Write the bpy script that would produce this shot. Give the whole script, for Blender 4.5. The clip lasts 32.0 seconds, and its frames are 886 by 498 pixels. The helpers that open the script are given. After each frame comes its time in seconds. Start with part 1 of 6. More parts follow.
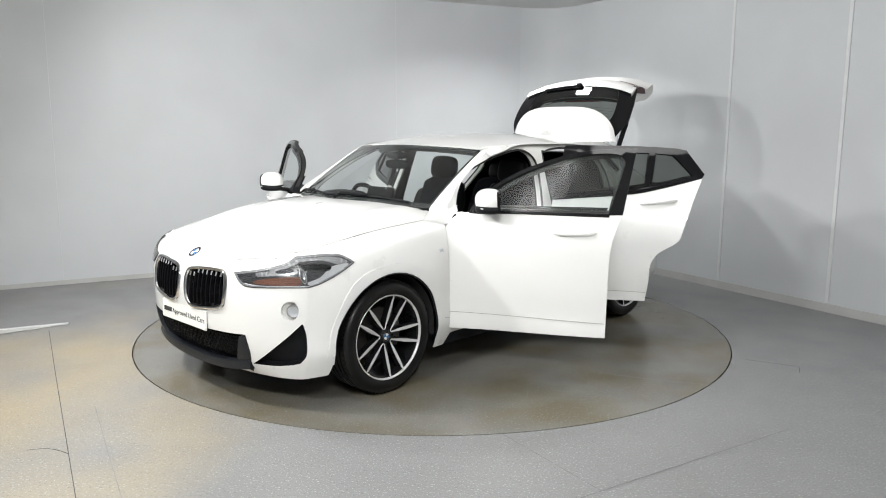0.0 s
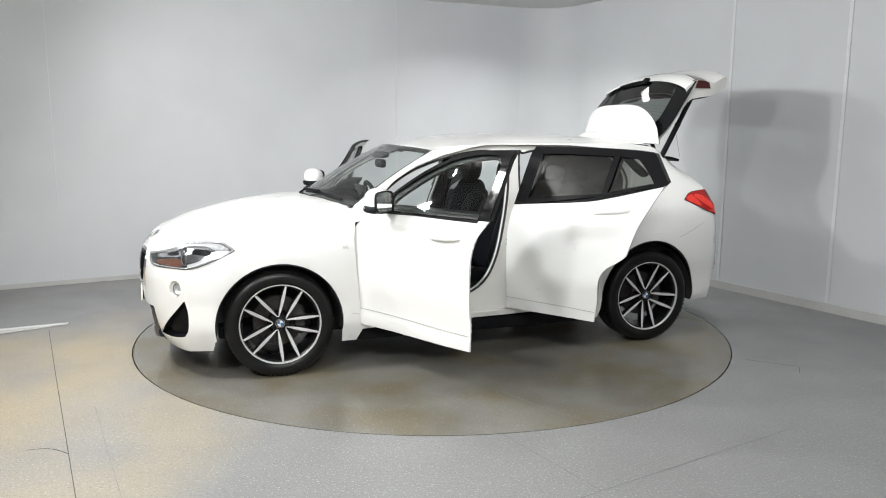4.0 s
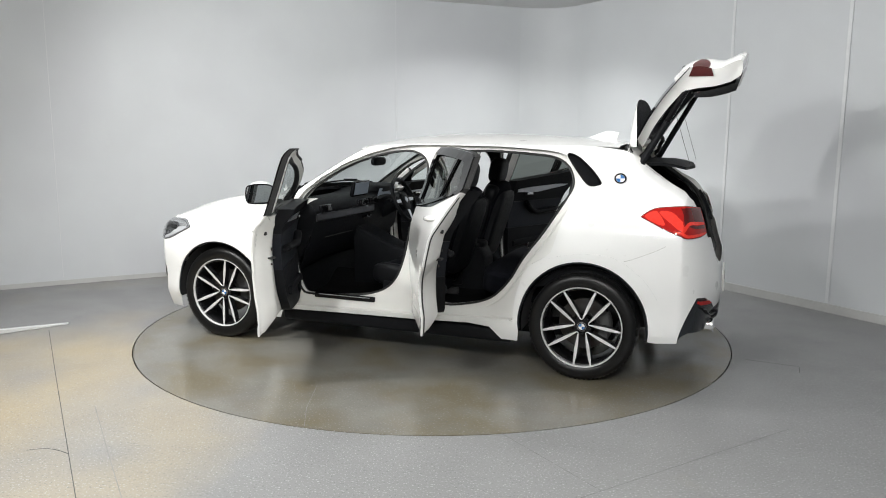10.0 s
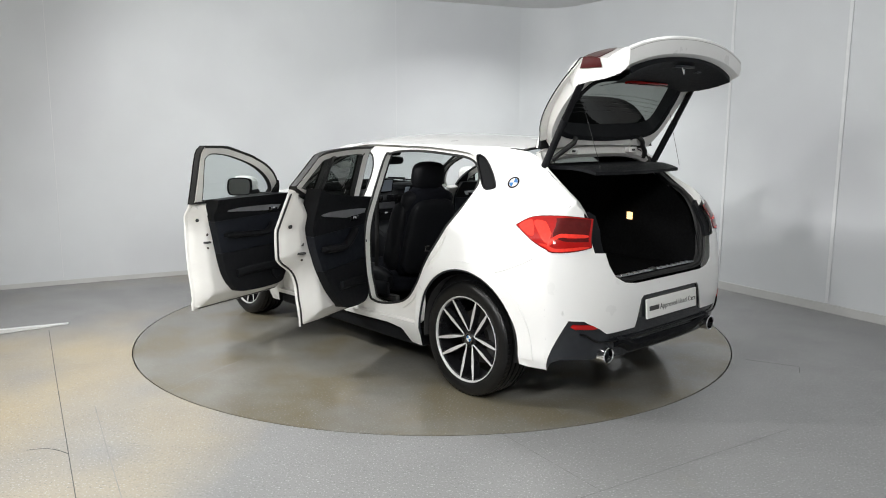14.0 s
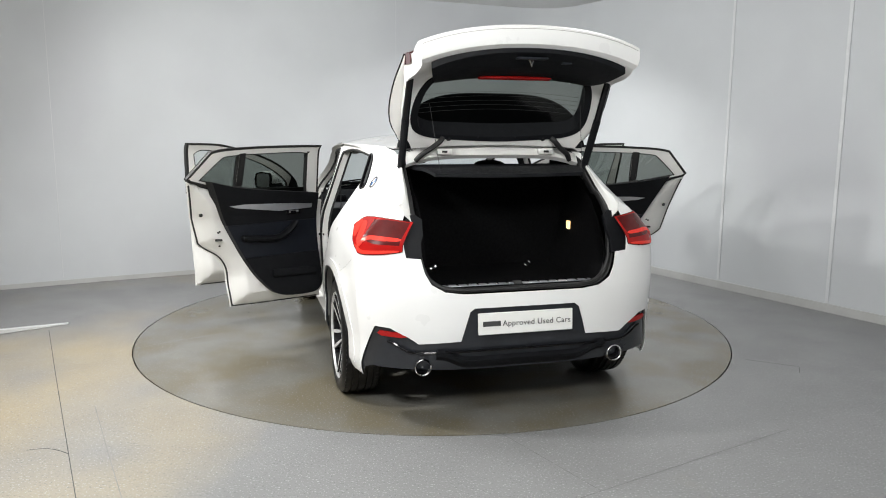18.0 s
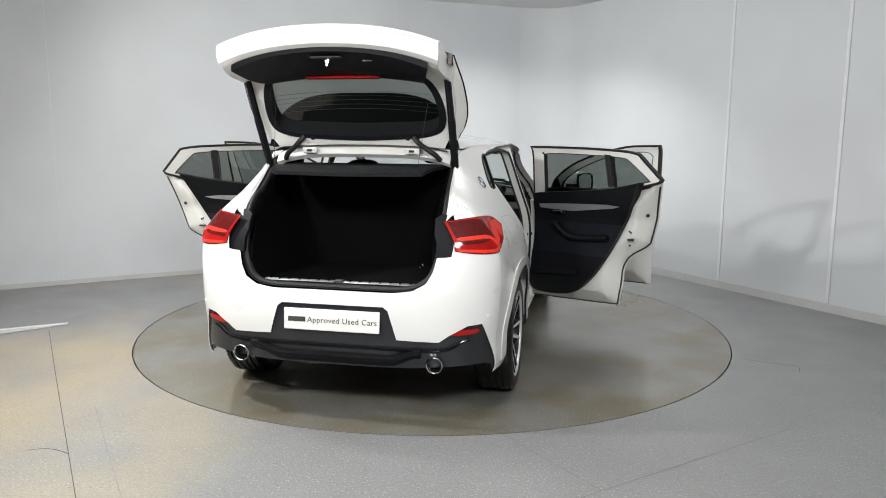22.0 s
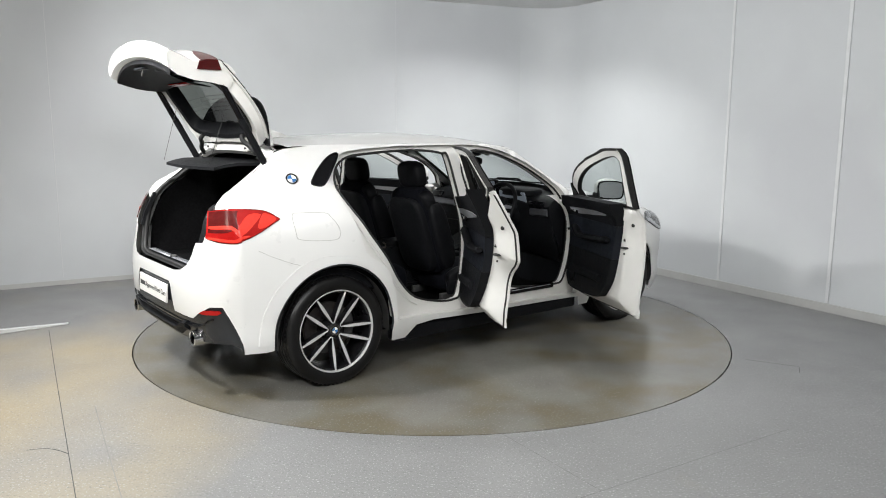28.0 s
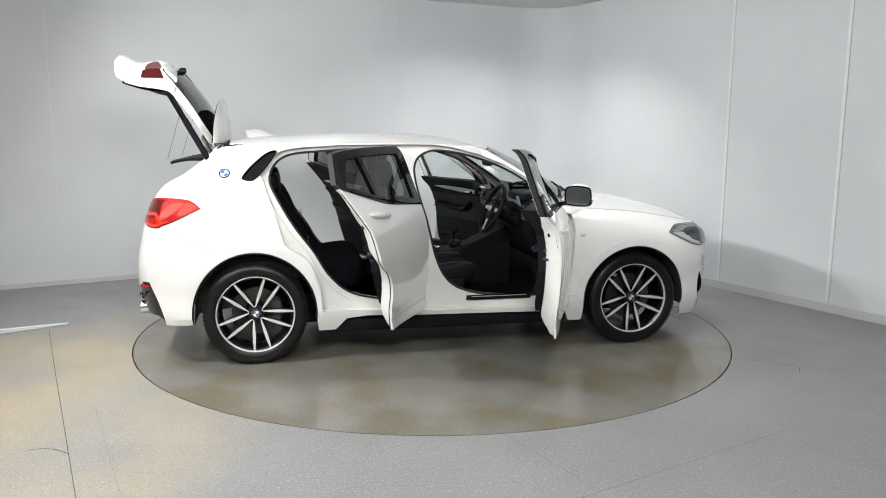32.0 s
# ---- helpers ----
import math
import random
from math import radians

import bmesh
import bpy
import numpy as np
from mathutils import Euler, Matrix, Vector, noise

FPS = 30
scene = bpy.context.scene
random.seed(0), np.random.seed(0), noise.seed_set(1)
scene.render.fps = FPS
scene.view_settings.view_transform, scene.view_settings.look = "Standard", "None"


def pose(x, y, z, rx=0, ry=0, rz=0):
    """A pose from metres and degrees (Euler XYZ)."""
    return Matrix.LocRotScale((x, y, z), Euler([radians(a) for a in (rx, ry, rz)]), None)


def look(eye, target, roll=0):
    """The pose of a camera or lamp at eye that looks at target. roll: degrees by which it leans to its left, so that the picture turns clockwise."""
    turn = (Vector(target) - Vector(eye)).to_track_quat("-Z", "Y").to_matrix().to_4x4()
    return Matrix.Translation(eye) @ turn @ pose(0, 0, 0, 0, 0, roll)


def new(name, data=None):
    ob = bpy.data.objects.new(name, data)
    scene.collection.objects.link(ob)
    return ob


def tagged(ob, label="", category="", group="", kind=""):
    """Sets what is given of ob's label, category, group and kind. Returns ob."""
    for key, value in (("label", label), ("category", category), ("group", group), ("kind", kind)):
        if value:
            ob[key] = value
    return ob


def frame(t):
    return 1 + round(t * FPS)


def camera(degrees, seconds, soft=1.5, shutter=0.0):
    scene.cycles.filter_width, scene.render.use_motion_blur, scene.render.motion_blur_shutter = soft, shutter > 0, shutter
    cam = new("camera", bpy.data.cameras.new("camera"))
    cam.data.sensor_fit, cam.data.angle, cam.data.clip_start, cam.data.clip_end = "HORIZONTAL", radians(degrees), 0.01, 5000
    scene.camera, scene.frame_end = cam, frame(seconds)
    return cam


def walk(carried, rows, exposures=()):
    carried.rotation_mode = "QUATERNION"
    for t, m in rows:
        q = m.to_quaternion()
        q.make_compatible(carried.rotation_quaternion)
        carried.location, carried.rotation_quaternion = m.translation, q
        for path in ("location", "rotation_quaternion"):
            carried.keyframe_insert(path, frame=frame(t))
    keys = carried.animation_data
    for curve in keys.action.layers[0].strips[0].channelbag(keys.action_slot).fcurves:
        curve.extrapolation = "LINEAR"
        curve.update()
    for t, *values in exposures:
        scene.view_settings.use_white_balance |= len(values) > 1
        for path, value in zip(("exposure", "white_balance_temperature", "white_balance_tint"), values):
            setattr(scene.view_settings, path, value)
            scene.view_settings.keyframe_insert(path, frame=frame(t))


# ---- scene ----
# The camera stands still on its stand at the edge of the studio.
cam = camera(60.64, 32.0, soft=1.0)
EYE = pose(0.0, -5.914, 1.5527, 90 - 9.062, -0.296, -0.658)
walk(cam, [(0.0, EYE), (32.0, EYE)])

# ---- light ----
scene.view_settings.exposure = 0.0
world = bpy.data.worlds.new("studio_air")
scene.world = world
world.use_nodes = True
world.node_tree.nodes["Background"].inputs["Color"].default_value = (1.0, 0.99, 0.96, 1)
world.node_tree.nodes["Background"].inputs["Strength"].default_value = 0.12


def area_lamp(name, eye, target, power, sx, sy, colour=(1, 1, 1), spread=180):
    data = bpy.data.lights.new(name, "AREA")
    data.shape, data.size, data.size_y, data.energy, data.color = "RECTANGLE", sx, sy, power, colour
    data.spread = radians(spread)
    ob = new(name, data)
    ob.matrix_world = look(eye, target)
    return ob


COOL, WARM = (0.988, 0.99, 0.978), (1.0, 0.93, 0.79)
# a row of lamps along the left of the room, one over the camera, one by the ceiling, and added fills
area_lamp("key_lamp", (-2.1, -4.6, 2.75), (0.5, -0.4, 0.3), 66, 0.34, 0.34, COOL)
area_lamp("key_lamp", (0.4, -5.6, 2.85), (0.3, -1.0, 0.3), 112, 0.9, 0.5, COOL)
area_lamp("side_lamp", (-2.65, -2.0, 2.65), (1.4, -0.6, 0.0), 74, 0.20, 0.20, COOL)
area_lamp("side_lamp", (-3.1, -0.55, 2.72), (1.6, 0.2, 0.3), 58, 0.20, 0.20, COOL)
area_lamp("unseen_lamp", (1.0, 1.7, 2.95), (0.7, 2.1, 0.0), 34, 0.5, 0.3, COOL, 130)
# added weak warm fill, no known source, that yellows the left floor
area_lamp("unseen_lamp", (-3.4, -2.6, 2.97), (-3.5, -1.2, 0), 6, 0.6, 0.6, WARM)
# added wide soft fill, no known source, that brightens bonnet and right flank
area_lamp("unseen_lamp", (1.5, -0.9, 2.97), (1.4, -0.7, 0.0), 18, 1.4, 1.4, COOL, 110)
# aimed at the ceiling, which throws its light back
area_lamp("bounce_lamp", (-0.8, -2.8, 2.60), (-0.8, -2.8, 3.0), 30, 0.3, 0.3, COOL)
area_lamp("unseen_lamp", (0.8, -6.7, 2.95), (0.8, -7.9, 1.2), 36, 1.2, 0.4, COOL)

# ---- small tools ----
def lerp_table(pairs, smooth=True):
    """A smooth curve through (x, y) pairs in ascending x."""
    xs = np.array([a for a, _ in pairs], float)
    ys = np.array([b for _, b in pairs], float)
    d = np.gradient(ys, xs) if len(xs) > 2 else np.full(len(xs), (ys[-1] - ys[0]) / (xs[-1] - xs[0]))
    slopes = np.diff(ys) / np.diff(xs)
    for i in range(1, len(xs) - 1):
        if slopes[i - 1] * slopes[i] <= 0:
            d[i] = 0.0

    def value(x):
        if x <= xs[0]:
            return float(ys[0])
        if x >= xs[-1]:
            return float(ys[-1])
        i = int(np.searchsorted(xs, x)) - 1
        h = xs[i + 1] - xs[i]
        s = (x - xs[i]) / h
        if not smooth:
            return float(ys[i] + s * (ys[i + 1] - ys[i]))
        return float((2 * s**3 - 3 * s**2 + 1) * ys[i] + (s**3 - 2 * s**2 + s) * h * d[i]
                     + (-2 * s**3 + 3 * s**2) * ys[i + 1] + (s**3 - s**2) * h * d[i + 1])
    return value


def ease(a, b, x):
    s = min(1.0, max(0.0, (x - a) / (b - a)))
    return s * s * (3 - 2 * s)


def smooth_loop(pts, n=5, closed=True):
    """A rounded line through the points (Catmull-Rom); a point given twice stays a corner."""
    out, m = [], len(pts)
    ring = [np.array(q, float) for q in pts]
    for i in range(m if closed else m - 1):
        p1, p2 = ring[i], ring[(i + 1) % m]
        if np.linalg.norm(p2 - p1) < 1e-9:
            continue
        p0 = ring[(i - 1) % m] if closed or i > 0 else p1
        p3 = ring[(i + 2) % m] if closed or i + 2 < m else p2
        if np.linalg.norm(p0 - p1) < 1e-9:
            p0 = p1 - 0.3 * (p2 - p1)
        if np.linalg.norm(p3 - p2) < 1e-9:
            p3 = p2 + 0.3 * (p2 - p1)
        for k in range(n):
            s = k / n
            out.append(tuple(0.5 * (2 * p1 + (p2 - p0) * s + (2 * p0 - 5 * p1 + 4 * p2 - p3) * s * s
                                    + (3 * p1 - p0 - 3 * p2 + p3) * s**3)))
    if not closed:
        out.append(tuple(ring[-1]))
    return out


def even_loop(pts, step, closed=True):
    """The same line with points no farther apart than step."""
    out, m = [], len(pts)
    for i in range(m if closed else m - 1):
        a, b = np.array(pts[i], float), np.array(pts[(i + 1) % m], float)
        k = max(1, int(math.ceil(np.linalg.norm(b - a) / step)))
        out += [tuple(a + (b - a) * j / k) for j in range(k)]
    if not closed:
        out.append(tuple(pts[-1]))
    return out


def inset_loop(pts, d):
    """The loop moved inwards by d."""
    q = np.array(pts, float)
    area = 0.5 * np.sum(q[:, 0] * np.roll(q[:, 1], -1) - np.roll(q[:, 0], -1) * q[:, 1])
    t = np.roll(q, -1, 0) - np.roll(q, 1, 0)
    t /= np.linalg.norm(t, axis=1)[:, None] + 1e-12
    nrm = np.stack([-t[:, 1], t[:, 0]], 1) * (1 if area > 0 else -1)
    return [tuple(v) for v in q + nrm * d]


def inside(poly, x, y):
    hit, j = False, len(poly) - 1
    for i in range(len(poly)):
        xi, yi = poly[i]
        xj, yj = poly[j]
        if (yi > y) != (yj > y) and x < (xj - xi) * (y - yi) / (yj - yi) + xi:
            hit = not hit
        j = i
    return hit


def in_mask(poly, gx, gy):
    """inside() for arrays."""
    hit = np.zeros(gx.shape, bool)
    q = np.array(poly, float)
    r = np.roll(q, 1, 0)
    for (xi, yi), (xj, yj) in zip(q, r):
        if yi == yj:
            continue
        hit ^= ((yi > gy) != (yj > gy)) & (gx < (xj - xi) * (gy - yi) / (yj - yi) + xi)
    return hit


def flat_net(outline, holes=(), step=0.05):
    """Triangles of a flat region with holes: points and faces in two dimensions."""
    from mathutils import geometry
    loops = [even_loop(outline, step)] + [even_loop(h, step) for h in holes]
    pts, edges = [], []
    for lp in loops:
        s = len(pts)
        pts += [Vector(q) for q in lp]
        edges += [(s + i, s + (i + 1) % len(lp)) for i in range(len(lp))]
    allp = np.array([tuple(q) for q in pts])
    lo, hi = allp.min(0), allp.max(0)
    gx, gy = np.meshgrid(np.arange(lo[0] + step * 0.5, hi[0], step), np.arange(lo[1] + step * 0.5, hi[1], step * 0.9))
    gx[1::2] += step * 0.5
    gx, gy = gx.ravel(), gy.ravel()
    keep = in_mask(loops[0], gx, gy)
    for lp in loops[1:]:
        keep &= ~in_mask(lp, gx, gy)
    for a, b in zip(gx[keep], gy[keep]):
        if np.min((allp[:, 0] - a) ** 2 + (allp[:, 1] - b) ** 2) > (0.45 * step) ** 2:
            pts.append(Vector((a, b)))
    vs, _, fs, _, _, _ = geometry.delaunay_2d_cdt(pts, edges, [], 0, 1e-6)
    v2 = np.array([tuple(v) for v in vs])
    c = np.array([v2[list(f)].mean(0) for f in fs])
    ok = in_mask(loops[0], c[:, 0], c[:, 1])
    for lp in loops[1:]:
        ok &= ~in_mask(lp, c[:, 0], c[:, 1])
    return v2, [f for f, k in zip(fs, ok) if k]


def sheet(outline, place, holes=(), step=0.05, thick=0.0, bm=None, out=None):
    """A curved plate: the flat region laid on a surface by place(a, b). thick: its depth away from out(a, b)'s side, behind the surface."""
    v2, fs = flat_net(outline, holes, step)
    bm = bm or bmesh.new()
    top = [bm.verts.new(place(a, b)) for a, b in v2]
    faces = []
    for f in fs:
        try:
            faces.append(bm.faces.new([top[i] for i in f]))
        except ValueError:
            pass
    if out is not None and faces:
        total = sum(((f.normal_update() or f.normal) * f.calc_area() for f in faces), Vector())
        if total.dot(Vector(out)) < 0:
            for f in faces:
                f.normal_flip()
    elif thick and faces:
        total = sum((f.normal_update() or f.normal.dot(f.calc_center_median() - Vector((0, 0, 0.6)))) for f in faces)
        if total < 0:
            for f in faces:
                f.normal_flip()
    if thick:
        bm.normal_update()
        for v in top:
            v.normal_update()
        low = {v: bm.verts.new(v.co - v.normal * thick) for v in top if v.link_faces}
        rim = [e for f in faces for e in f.edges if len(e.link_faces) == 1]
        for f in faces:
            bm.faces.new([low[v] for v in reversed(f.verts)])
        for e in rim:
            a, b = e.verts
            f = e.link_faces[0]
            vs = list(f.verts)
            if vs[(vs.index(a) + 1) % len(vs)] is not b:
                a, b = b, a
            try:
                bm.faces.new([b, a, low[a], low[b]])
            except ValueError:
                pass
    for v in [v for v in bm.verts if not v.link_faces]:
        bm.verts.remove(v)
    return bm


def ribbon(rings, closed_ring=True, closed_path=False, cap=True, bm=None):
    """A skin over rings of points."""
    bm = bm or bmesh.new()
    vs = [[bm.verts.new(q) for q in r] for r in rings]
    n, m = len(rings[0]), len(rings)
    for i in range(m if closed_path else m - 1):
        a, b = vs[i], vs[(i + 1) % m]
        for k in range(n if closed_ring else n - 1):
            l = (k + 1) % n
            bm.faces.new((a[k], a[l], b[l], b[k]))
    if cap and closed_ring and not closed_path and n > 2:
        bm.faces.new(list(reversed(vs[0])))
        bm.faces.new(vs[-1])
    return bm


def tube(path, r, n=8, closed=False, bm=None, flat=1.0):
    """A round bar along a line of points."""
    pts = [Vector(q) for q in path]
    m, rings, up = len(pts), [], None
    for i in range(m):
        a = pts[(i - 1) % m] if closed or i else pts[i]
        b = pts[(i + 1) % m] if closed or i < m - 1 else pts[i]
        t = (b - a).normalized()
        if up is None:
            up = Vector((0, 0, 1)) if abs(t.z) < 0.9 else Vector((1, 0, 0))
        side = t.cross(up).normalized()
        up = side.cross(t).normalized()
        rr = r[i] if isinstance(r, (list, tuple)) else r
        rings.append([pts[i] + side * (rr * math.cos(k * math.tau / n)) + up * (rr * flat * math.sin(k * math.tau / n)) for k in range(n)])
    return ribbon(rings, True, closed, True, bm)


def lathe(profile, n=48, bm=None, a0=0.0, a1=math.tau, centre=(0, 0, 0), closed=False):
    """A turned shape about the y axis: profile of (radius, y)."""
    whole = abs(a1 - a0 - math.tau) < 1e-6
    rings = []
    for k in range(n if whole else n + 1):
        a = a0 + (a1 - a0) * k / n
        rings.append([Vector((centre[0] + r * math.cos(a), centre[1] + y, centre[2] + r * math.sin(a))) for r, y in profile])
    return ribbon(rings, closed, whole, False, bm)


def block(cx, cy, cz, sx, sy, sz, r=0.008, seg=2, m=None, bm=None):
    """A box with rounded edges."""
    one = bmesh.new()
    bmesh.ops.create_cube(one, size=1.0)
    for v in one.verts:
        v.co = Vector((v.co.x * sx, v.co.y * sy, v.co.z * sz))
    if r:
        bmesh.ops.bevel(one, geom=one.edges[:], offset=min(r, 0.49 * min(sx, sy, sz)), segments=seg, affect="EDGES", profile=0.5)
    mat = Matrix.Translation((cx, cy, cz)) @ (m or Matrix())
    one.transform(mat)
    if bm is None:
        return one
    return merge(bm, one)


def merge(bm, other):
    me = bpy.data.meshes.new("piece")
    other.to_mesh(me)
    other.free()
    bm.from_mesh(me)
    bpy.data.meshes.remove(me)
    return bm


def pillow(cx, cy, cz, sx, sy, sz, e=0.45, n=14, m=None, bm=None, dent=None):
    """A stuffed cushion: a rounded block whose faces bulge."""
    one = bmesh.new()
    bmesh.ops.create_uvsphere(one, u_segments=2 * n, v_segments=n, radius=1.0)
    for v in one.verts:
        q = v.co
        s = Vector([math.copysign(abs(c) ** e, c) for c in q])
        if dent:
            s = dent(s)
        v.co = Vector((s.x * sx / 2, s.y * sy / 2, s.z * sz / 2))
    one.transform(Matrix.Translation((cx, cy, cz)) @ (m or Matrix()))
    return one if bm is None else merge(bm, one)


def slab(outline, place, d0, d1, step=0.04, holes=(), bevel=0.0, bm=None):
    """A plate between two depths: place(a, b, d)."""
    one = sheet(outline, lambda a, b: place(a, b, d1), holes, step)
    one.normal_update()
    v2, fs = flat_net(outline, holes, step)
    one.free()
    one = bmesh.new()
    hi = [one.verts.new(place(a, b, d1)) for a, b in v2]
    lo = [one.verts.new(place(a, b, d0)) for a, b in v2]
    for f in fs:
        one.faces.new([hi[i] for i in f])
        one.faces.new([lo[i] for i in reversed(f)])
    count = {}
    for f in fs:
        for i in range(len(f)):
            count.setdefault(frozenset((f[i], f[(i + 1) % len(f)])), []).append((f[i], f[(i + 1) % len(f)]))
    for e in count.values():
        if len(e) == 1:
            i, j = e[0]
            one.faces.new([hi[j], hi[i], lo[i], lo[j]])
    bmesh.ops.recalc_face_normals(one, faces=one.faces[:])
    return one if bm is None else merge(bm, one)


def finish(bm, sharp=0.62):
    bm.normal_update()
    for f in bm.faces:
        f.smooth = True
    for e in bm.edges:
        if len(e.link_faces) == 2 and e.calc_face_angle(0.0) > sharp:
            e.smooth = False
    return bm


def part(name, bm, material, parent=None, label="", fix=False, sharp=0.62):
    """Links a bmesh as one mesh object, under a thing or a part."""
    if fix:
        bmesh.ops.recalc_face_normals(bm, faces=bm.faces[:])
    finish(bm, sharp)
    me = bpy.data.meshes.new(name)
    bm.to_mesh(me)
    bm.free()
    for m in (material if isinstance(material, (list, tuple)) else [material]):
        me.materials.append(m)
    ob = new(name, me)
    if parent is not None:
        ob.parent = parent
    if label:
        tagged(ob, label)
    return ob


def flipped(bm):
    """The mirror image across the car's long axis."""
    two = bm.copy()
    for v in two.verts:
        v.co.y = -v.co.y
    bmesh.ops.reverse_faces(two, faces=two.faces[:])
    return two

# ---- materials ----
def material(name, colour, rough=0.5, metal=0.0, coat=0.0, vary=0.06, scale=8.0, bump=0.0, bump_scale=120.0, tint=None, tint_scale=1.2,
             tint_edge=(0.45, 0.62), speckle=None, speckle_scale=260.0, sheen=0.0, ior=1.5, spec=0.5, stain=None):
    m = bpy.data.materials.new(name)
    m.use_nodes = True
    nt = m.node_tree
    b = nt.nodes["Principled BSDF"]
    b.inputs["Roughness"].default_value, b.inputs["Metallic"].default_value = rough, metal
    b.inputs["Coat Weight"].default_value, b.inputs["Coat Roughness"].default_value = coat, 0.04
    b.inputs["Sheen Weight"].default_value = sheen
    b.inputs["IOR"].default_value = ior
    b.inputs["Specular IOR Level"].default_value = spec
    co = nt.nodes.new("ShaderNodeTexCoord")

    def noise_node(s, detail=4.0):
        n = nt.nodes.new("ShaderNodeTexNoise")
        n.inputs["Scale"].default_value, n.inputs["Detail"].default_value = s, detail
        nt.links.new(co.outputs["Object"], n.inputs["Vector"])
        return n

    def ramp(src, a, b_, lo, hi):
        r = nt.nodes.new("ShaderNodeMapRange")
        r.inputs["From Min"].default_value, r.inputs["From Max"].default_value = a, b_
        r.inputs["To Min"].default_value, r.inputs["To Max"].default_value = lo, hi
        nt.links.new(src, r.inputs["Value"])
        return r.outputs["Result"]

    def mix(kind, fac, a, c):
        x = nt.nodes.new("ShaderNodeMix")
        x.data_type, x.blend_type = "RGBA", kind
        for sock, v in ((x.inputs[0], fac), (x.inputs[6], a), (x.inputs[7], c)):
            if isinstance(v, (int, float)):
                sock.default_value = v
            elif isinstance(v, tuple):
                sock.default_value = (*v[:3], 1)
            else:
                nt.links.new(v, sock)
        return x.outputs[2]

    base = mix("MIX", 0.0, tuple(colour), tuple(colour))
    if vary:
        v = ramp(noise_node(scale).outputs["Fac"], 0.3, 0.7, 1 - vary, 1 + vary)
        hsv = nt.nodes.new("ShaderNodeHueSaturation")
        nt.links.new(v, hsv.inputs["Value"])
        nt.links.new(base, hsv.inputs["Color"])
        base = hsv.outputs["Color"]
        r = ramp(noise_node(scale * 2.3).outputs["Fac"], 0.3, 0.7, max(0.02, rough - 0.05), min(1, rough + 0.05))
        nt.links.new(r, b.inputs["Roughness"])
    if tint:
        f = ramp(noise_node(tint_scale, 2.2).outputs["Fac"], tint_edge[0], tint_edge[1], 0.0, 1.0)
        base = mix("MIX", f, base, tuple(tint))
    if stain:
        # yellowed old varnish, thicker towards one side of the room
        sep = nt.nodes.new("ShaderNodeSeparateXYZ")
        nt.links.new(co.outputs["Object"], sep.inputs[0])
        side = ramp(sep.outputs["X"], -2.3, 0.8, 0.23, -0.22)
        far = ramp(sep.outputs["Y"], -0.75, 0.1, 0.0, -0.32)
        both_ways = nt.nodes.new("ShaderNodeMath")
        nt.links.new(side, both_ways.inputs[0])
        nt.links.new(far, both_ways.inputs[1])
        add = nt.nodes.new("ShaderNodeMath")
        nt.links.new(both_ways.outputs[0], add.inputs[0])
        nt.links.new(noise_node(0.95, 5.0).outputs["Fac"], add.inputs[1])
        base = mix("MIX", ramp(add.outputs[0], 0.46, 0.80, 0.0, 0.85), base, tuple(stain))
    if speckle:
        f = ramp(noise_node(speckle_scale, 2.0).outputs["Fac"], 0.60, 0.70, 0.0, 0.75)
        base = mix("MIX", f, base, tuple(speckle[0]))
        f = ramp(noise_node(speckle_scale * 0.8, 1.0).outputs["Fac"], 0.30, 0.38, 0.6, 0.0)
        base = mix("MIX", f, base, tuple(speckle[1]))
    nt.links.new(base, b.inputs["Base Color"])
    if bump:
        bp = nt.nodes.new("ShaderNodeBump")
        bp.inputs["Strength"].default_value, bp.inputs["Distance"].default_value = bump, 0.002
        nt.links.new(noise_node(bump_scale, 3.0).outputs["Fac"], bp.inputs["Height"])
        nt.links.new(bp.outputs["Normal"], b.inputs["Normal"])
    return m


def glass_material(name, tint, ior=1.5, rough=0.0):
    """A pane: it lets tinted light through and mirrors by Fresnel."""
    m = bpy.data.materials.new(name)
    m.use_nodes = True
    nt = m.node_tree
    nt.nodes.remove(nt.nodes["Principled BSDF"])
    out = nt.nodes["Material Output"]
    tr, gl, fr, mx = (nt.nodes.new("ShaderNode" + k) for k in ("BsdfTransparent", "BsdfGlossy", "LayerWeight", "MixShader"))
    tr.inputs["Color"].default_value = (*tint, 1)
    gl.inputs["Roughness"].default_value = rough
    fr.inputs["Blend"].default_value = 0.5
    pw, sc = nt.nodes.new("ShaderNodeMath"), nt.nodes.new("ShaderNodeMapRange")
    pw.operation = "POWER"
    pw.inputs[1].default_value = 4.0
    sc.inputs["To Min"].default_value = ((ior - 1) / (ior + 1)) ** 2 * 1.6
    nt.links.new(fr.outputs["Facing"], pw.inputs[0])
    nt.links.new(pw.outputs[0], sc.inputs["Value"])
    nt.links.new(sc.outputs["Result"], mx.inputs[0])
    nt.links.new(tr.outputs[0], mx.inputs[1])
    nt.links.new(gl.outputs[0], mx.inputs[2])
    nt.links.new(mx.outputs[0], out.inputs["Surface"])
    return m


def glow_material(name, colour, strength):
    m = bpy.data.materials.new(name)
    m.use_nodes = True
    b = m.node_tree.nodes["Principled BSDF"]
    b.inputs["Base Color"].default_value = (*colour, 1)
    b.inputs["Emission Color"].default_value = (*colour, 1)
    b.inputs["Emission Strength"].default_value = strength
    return m


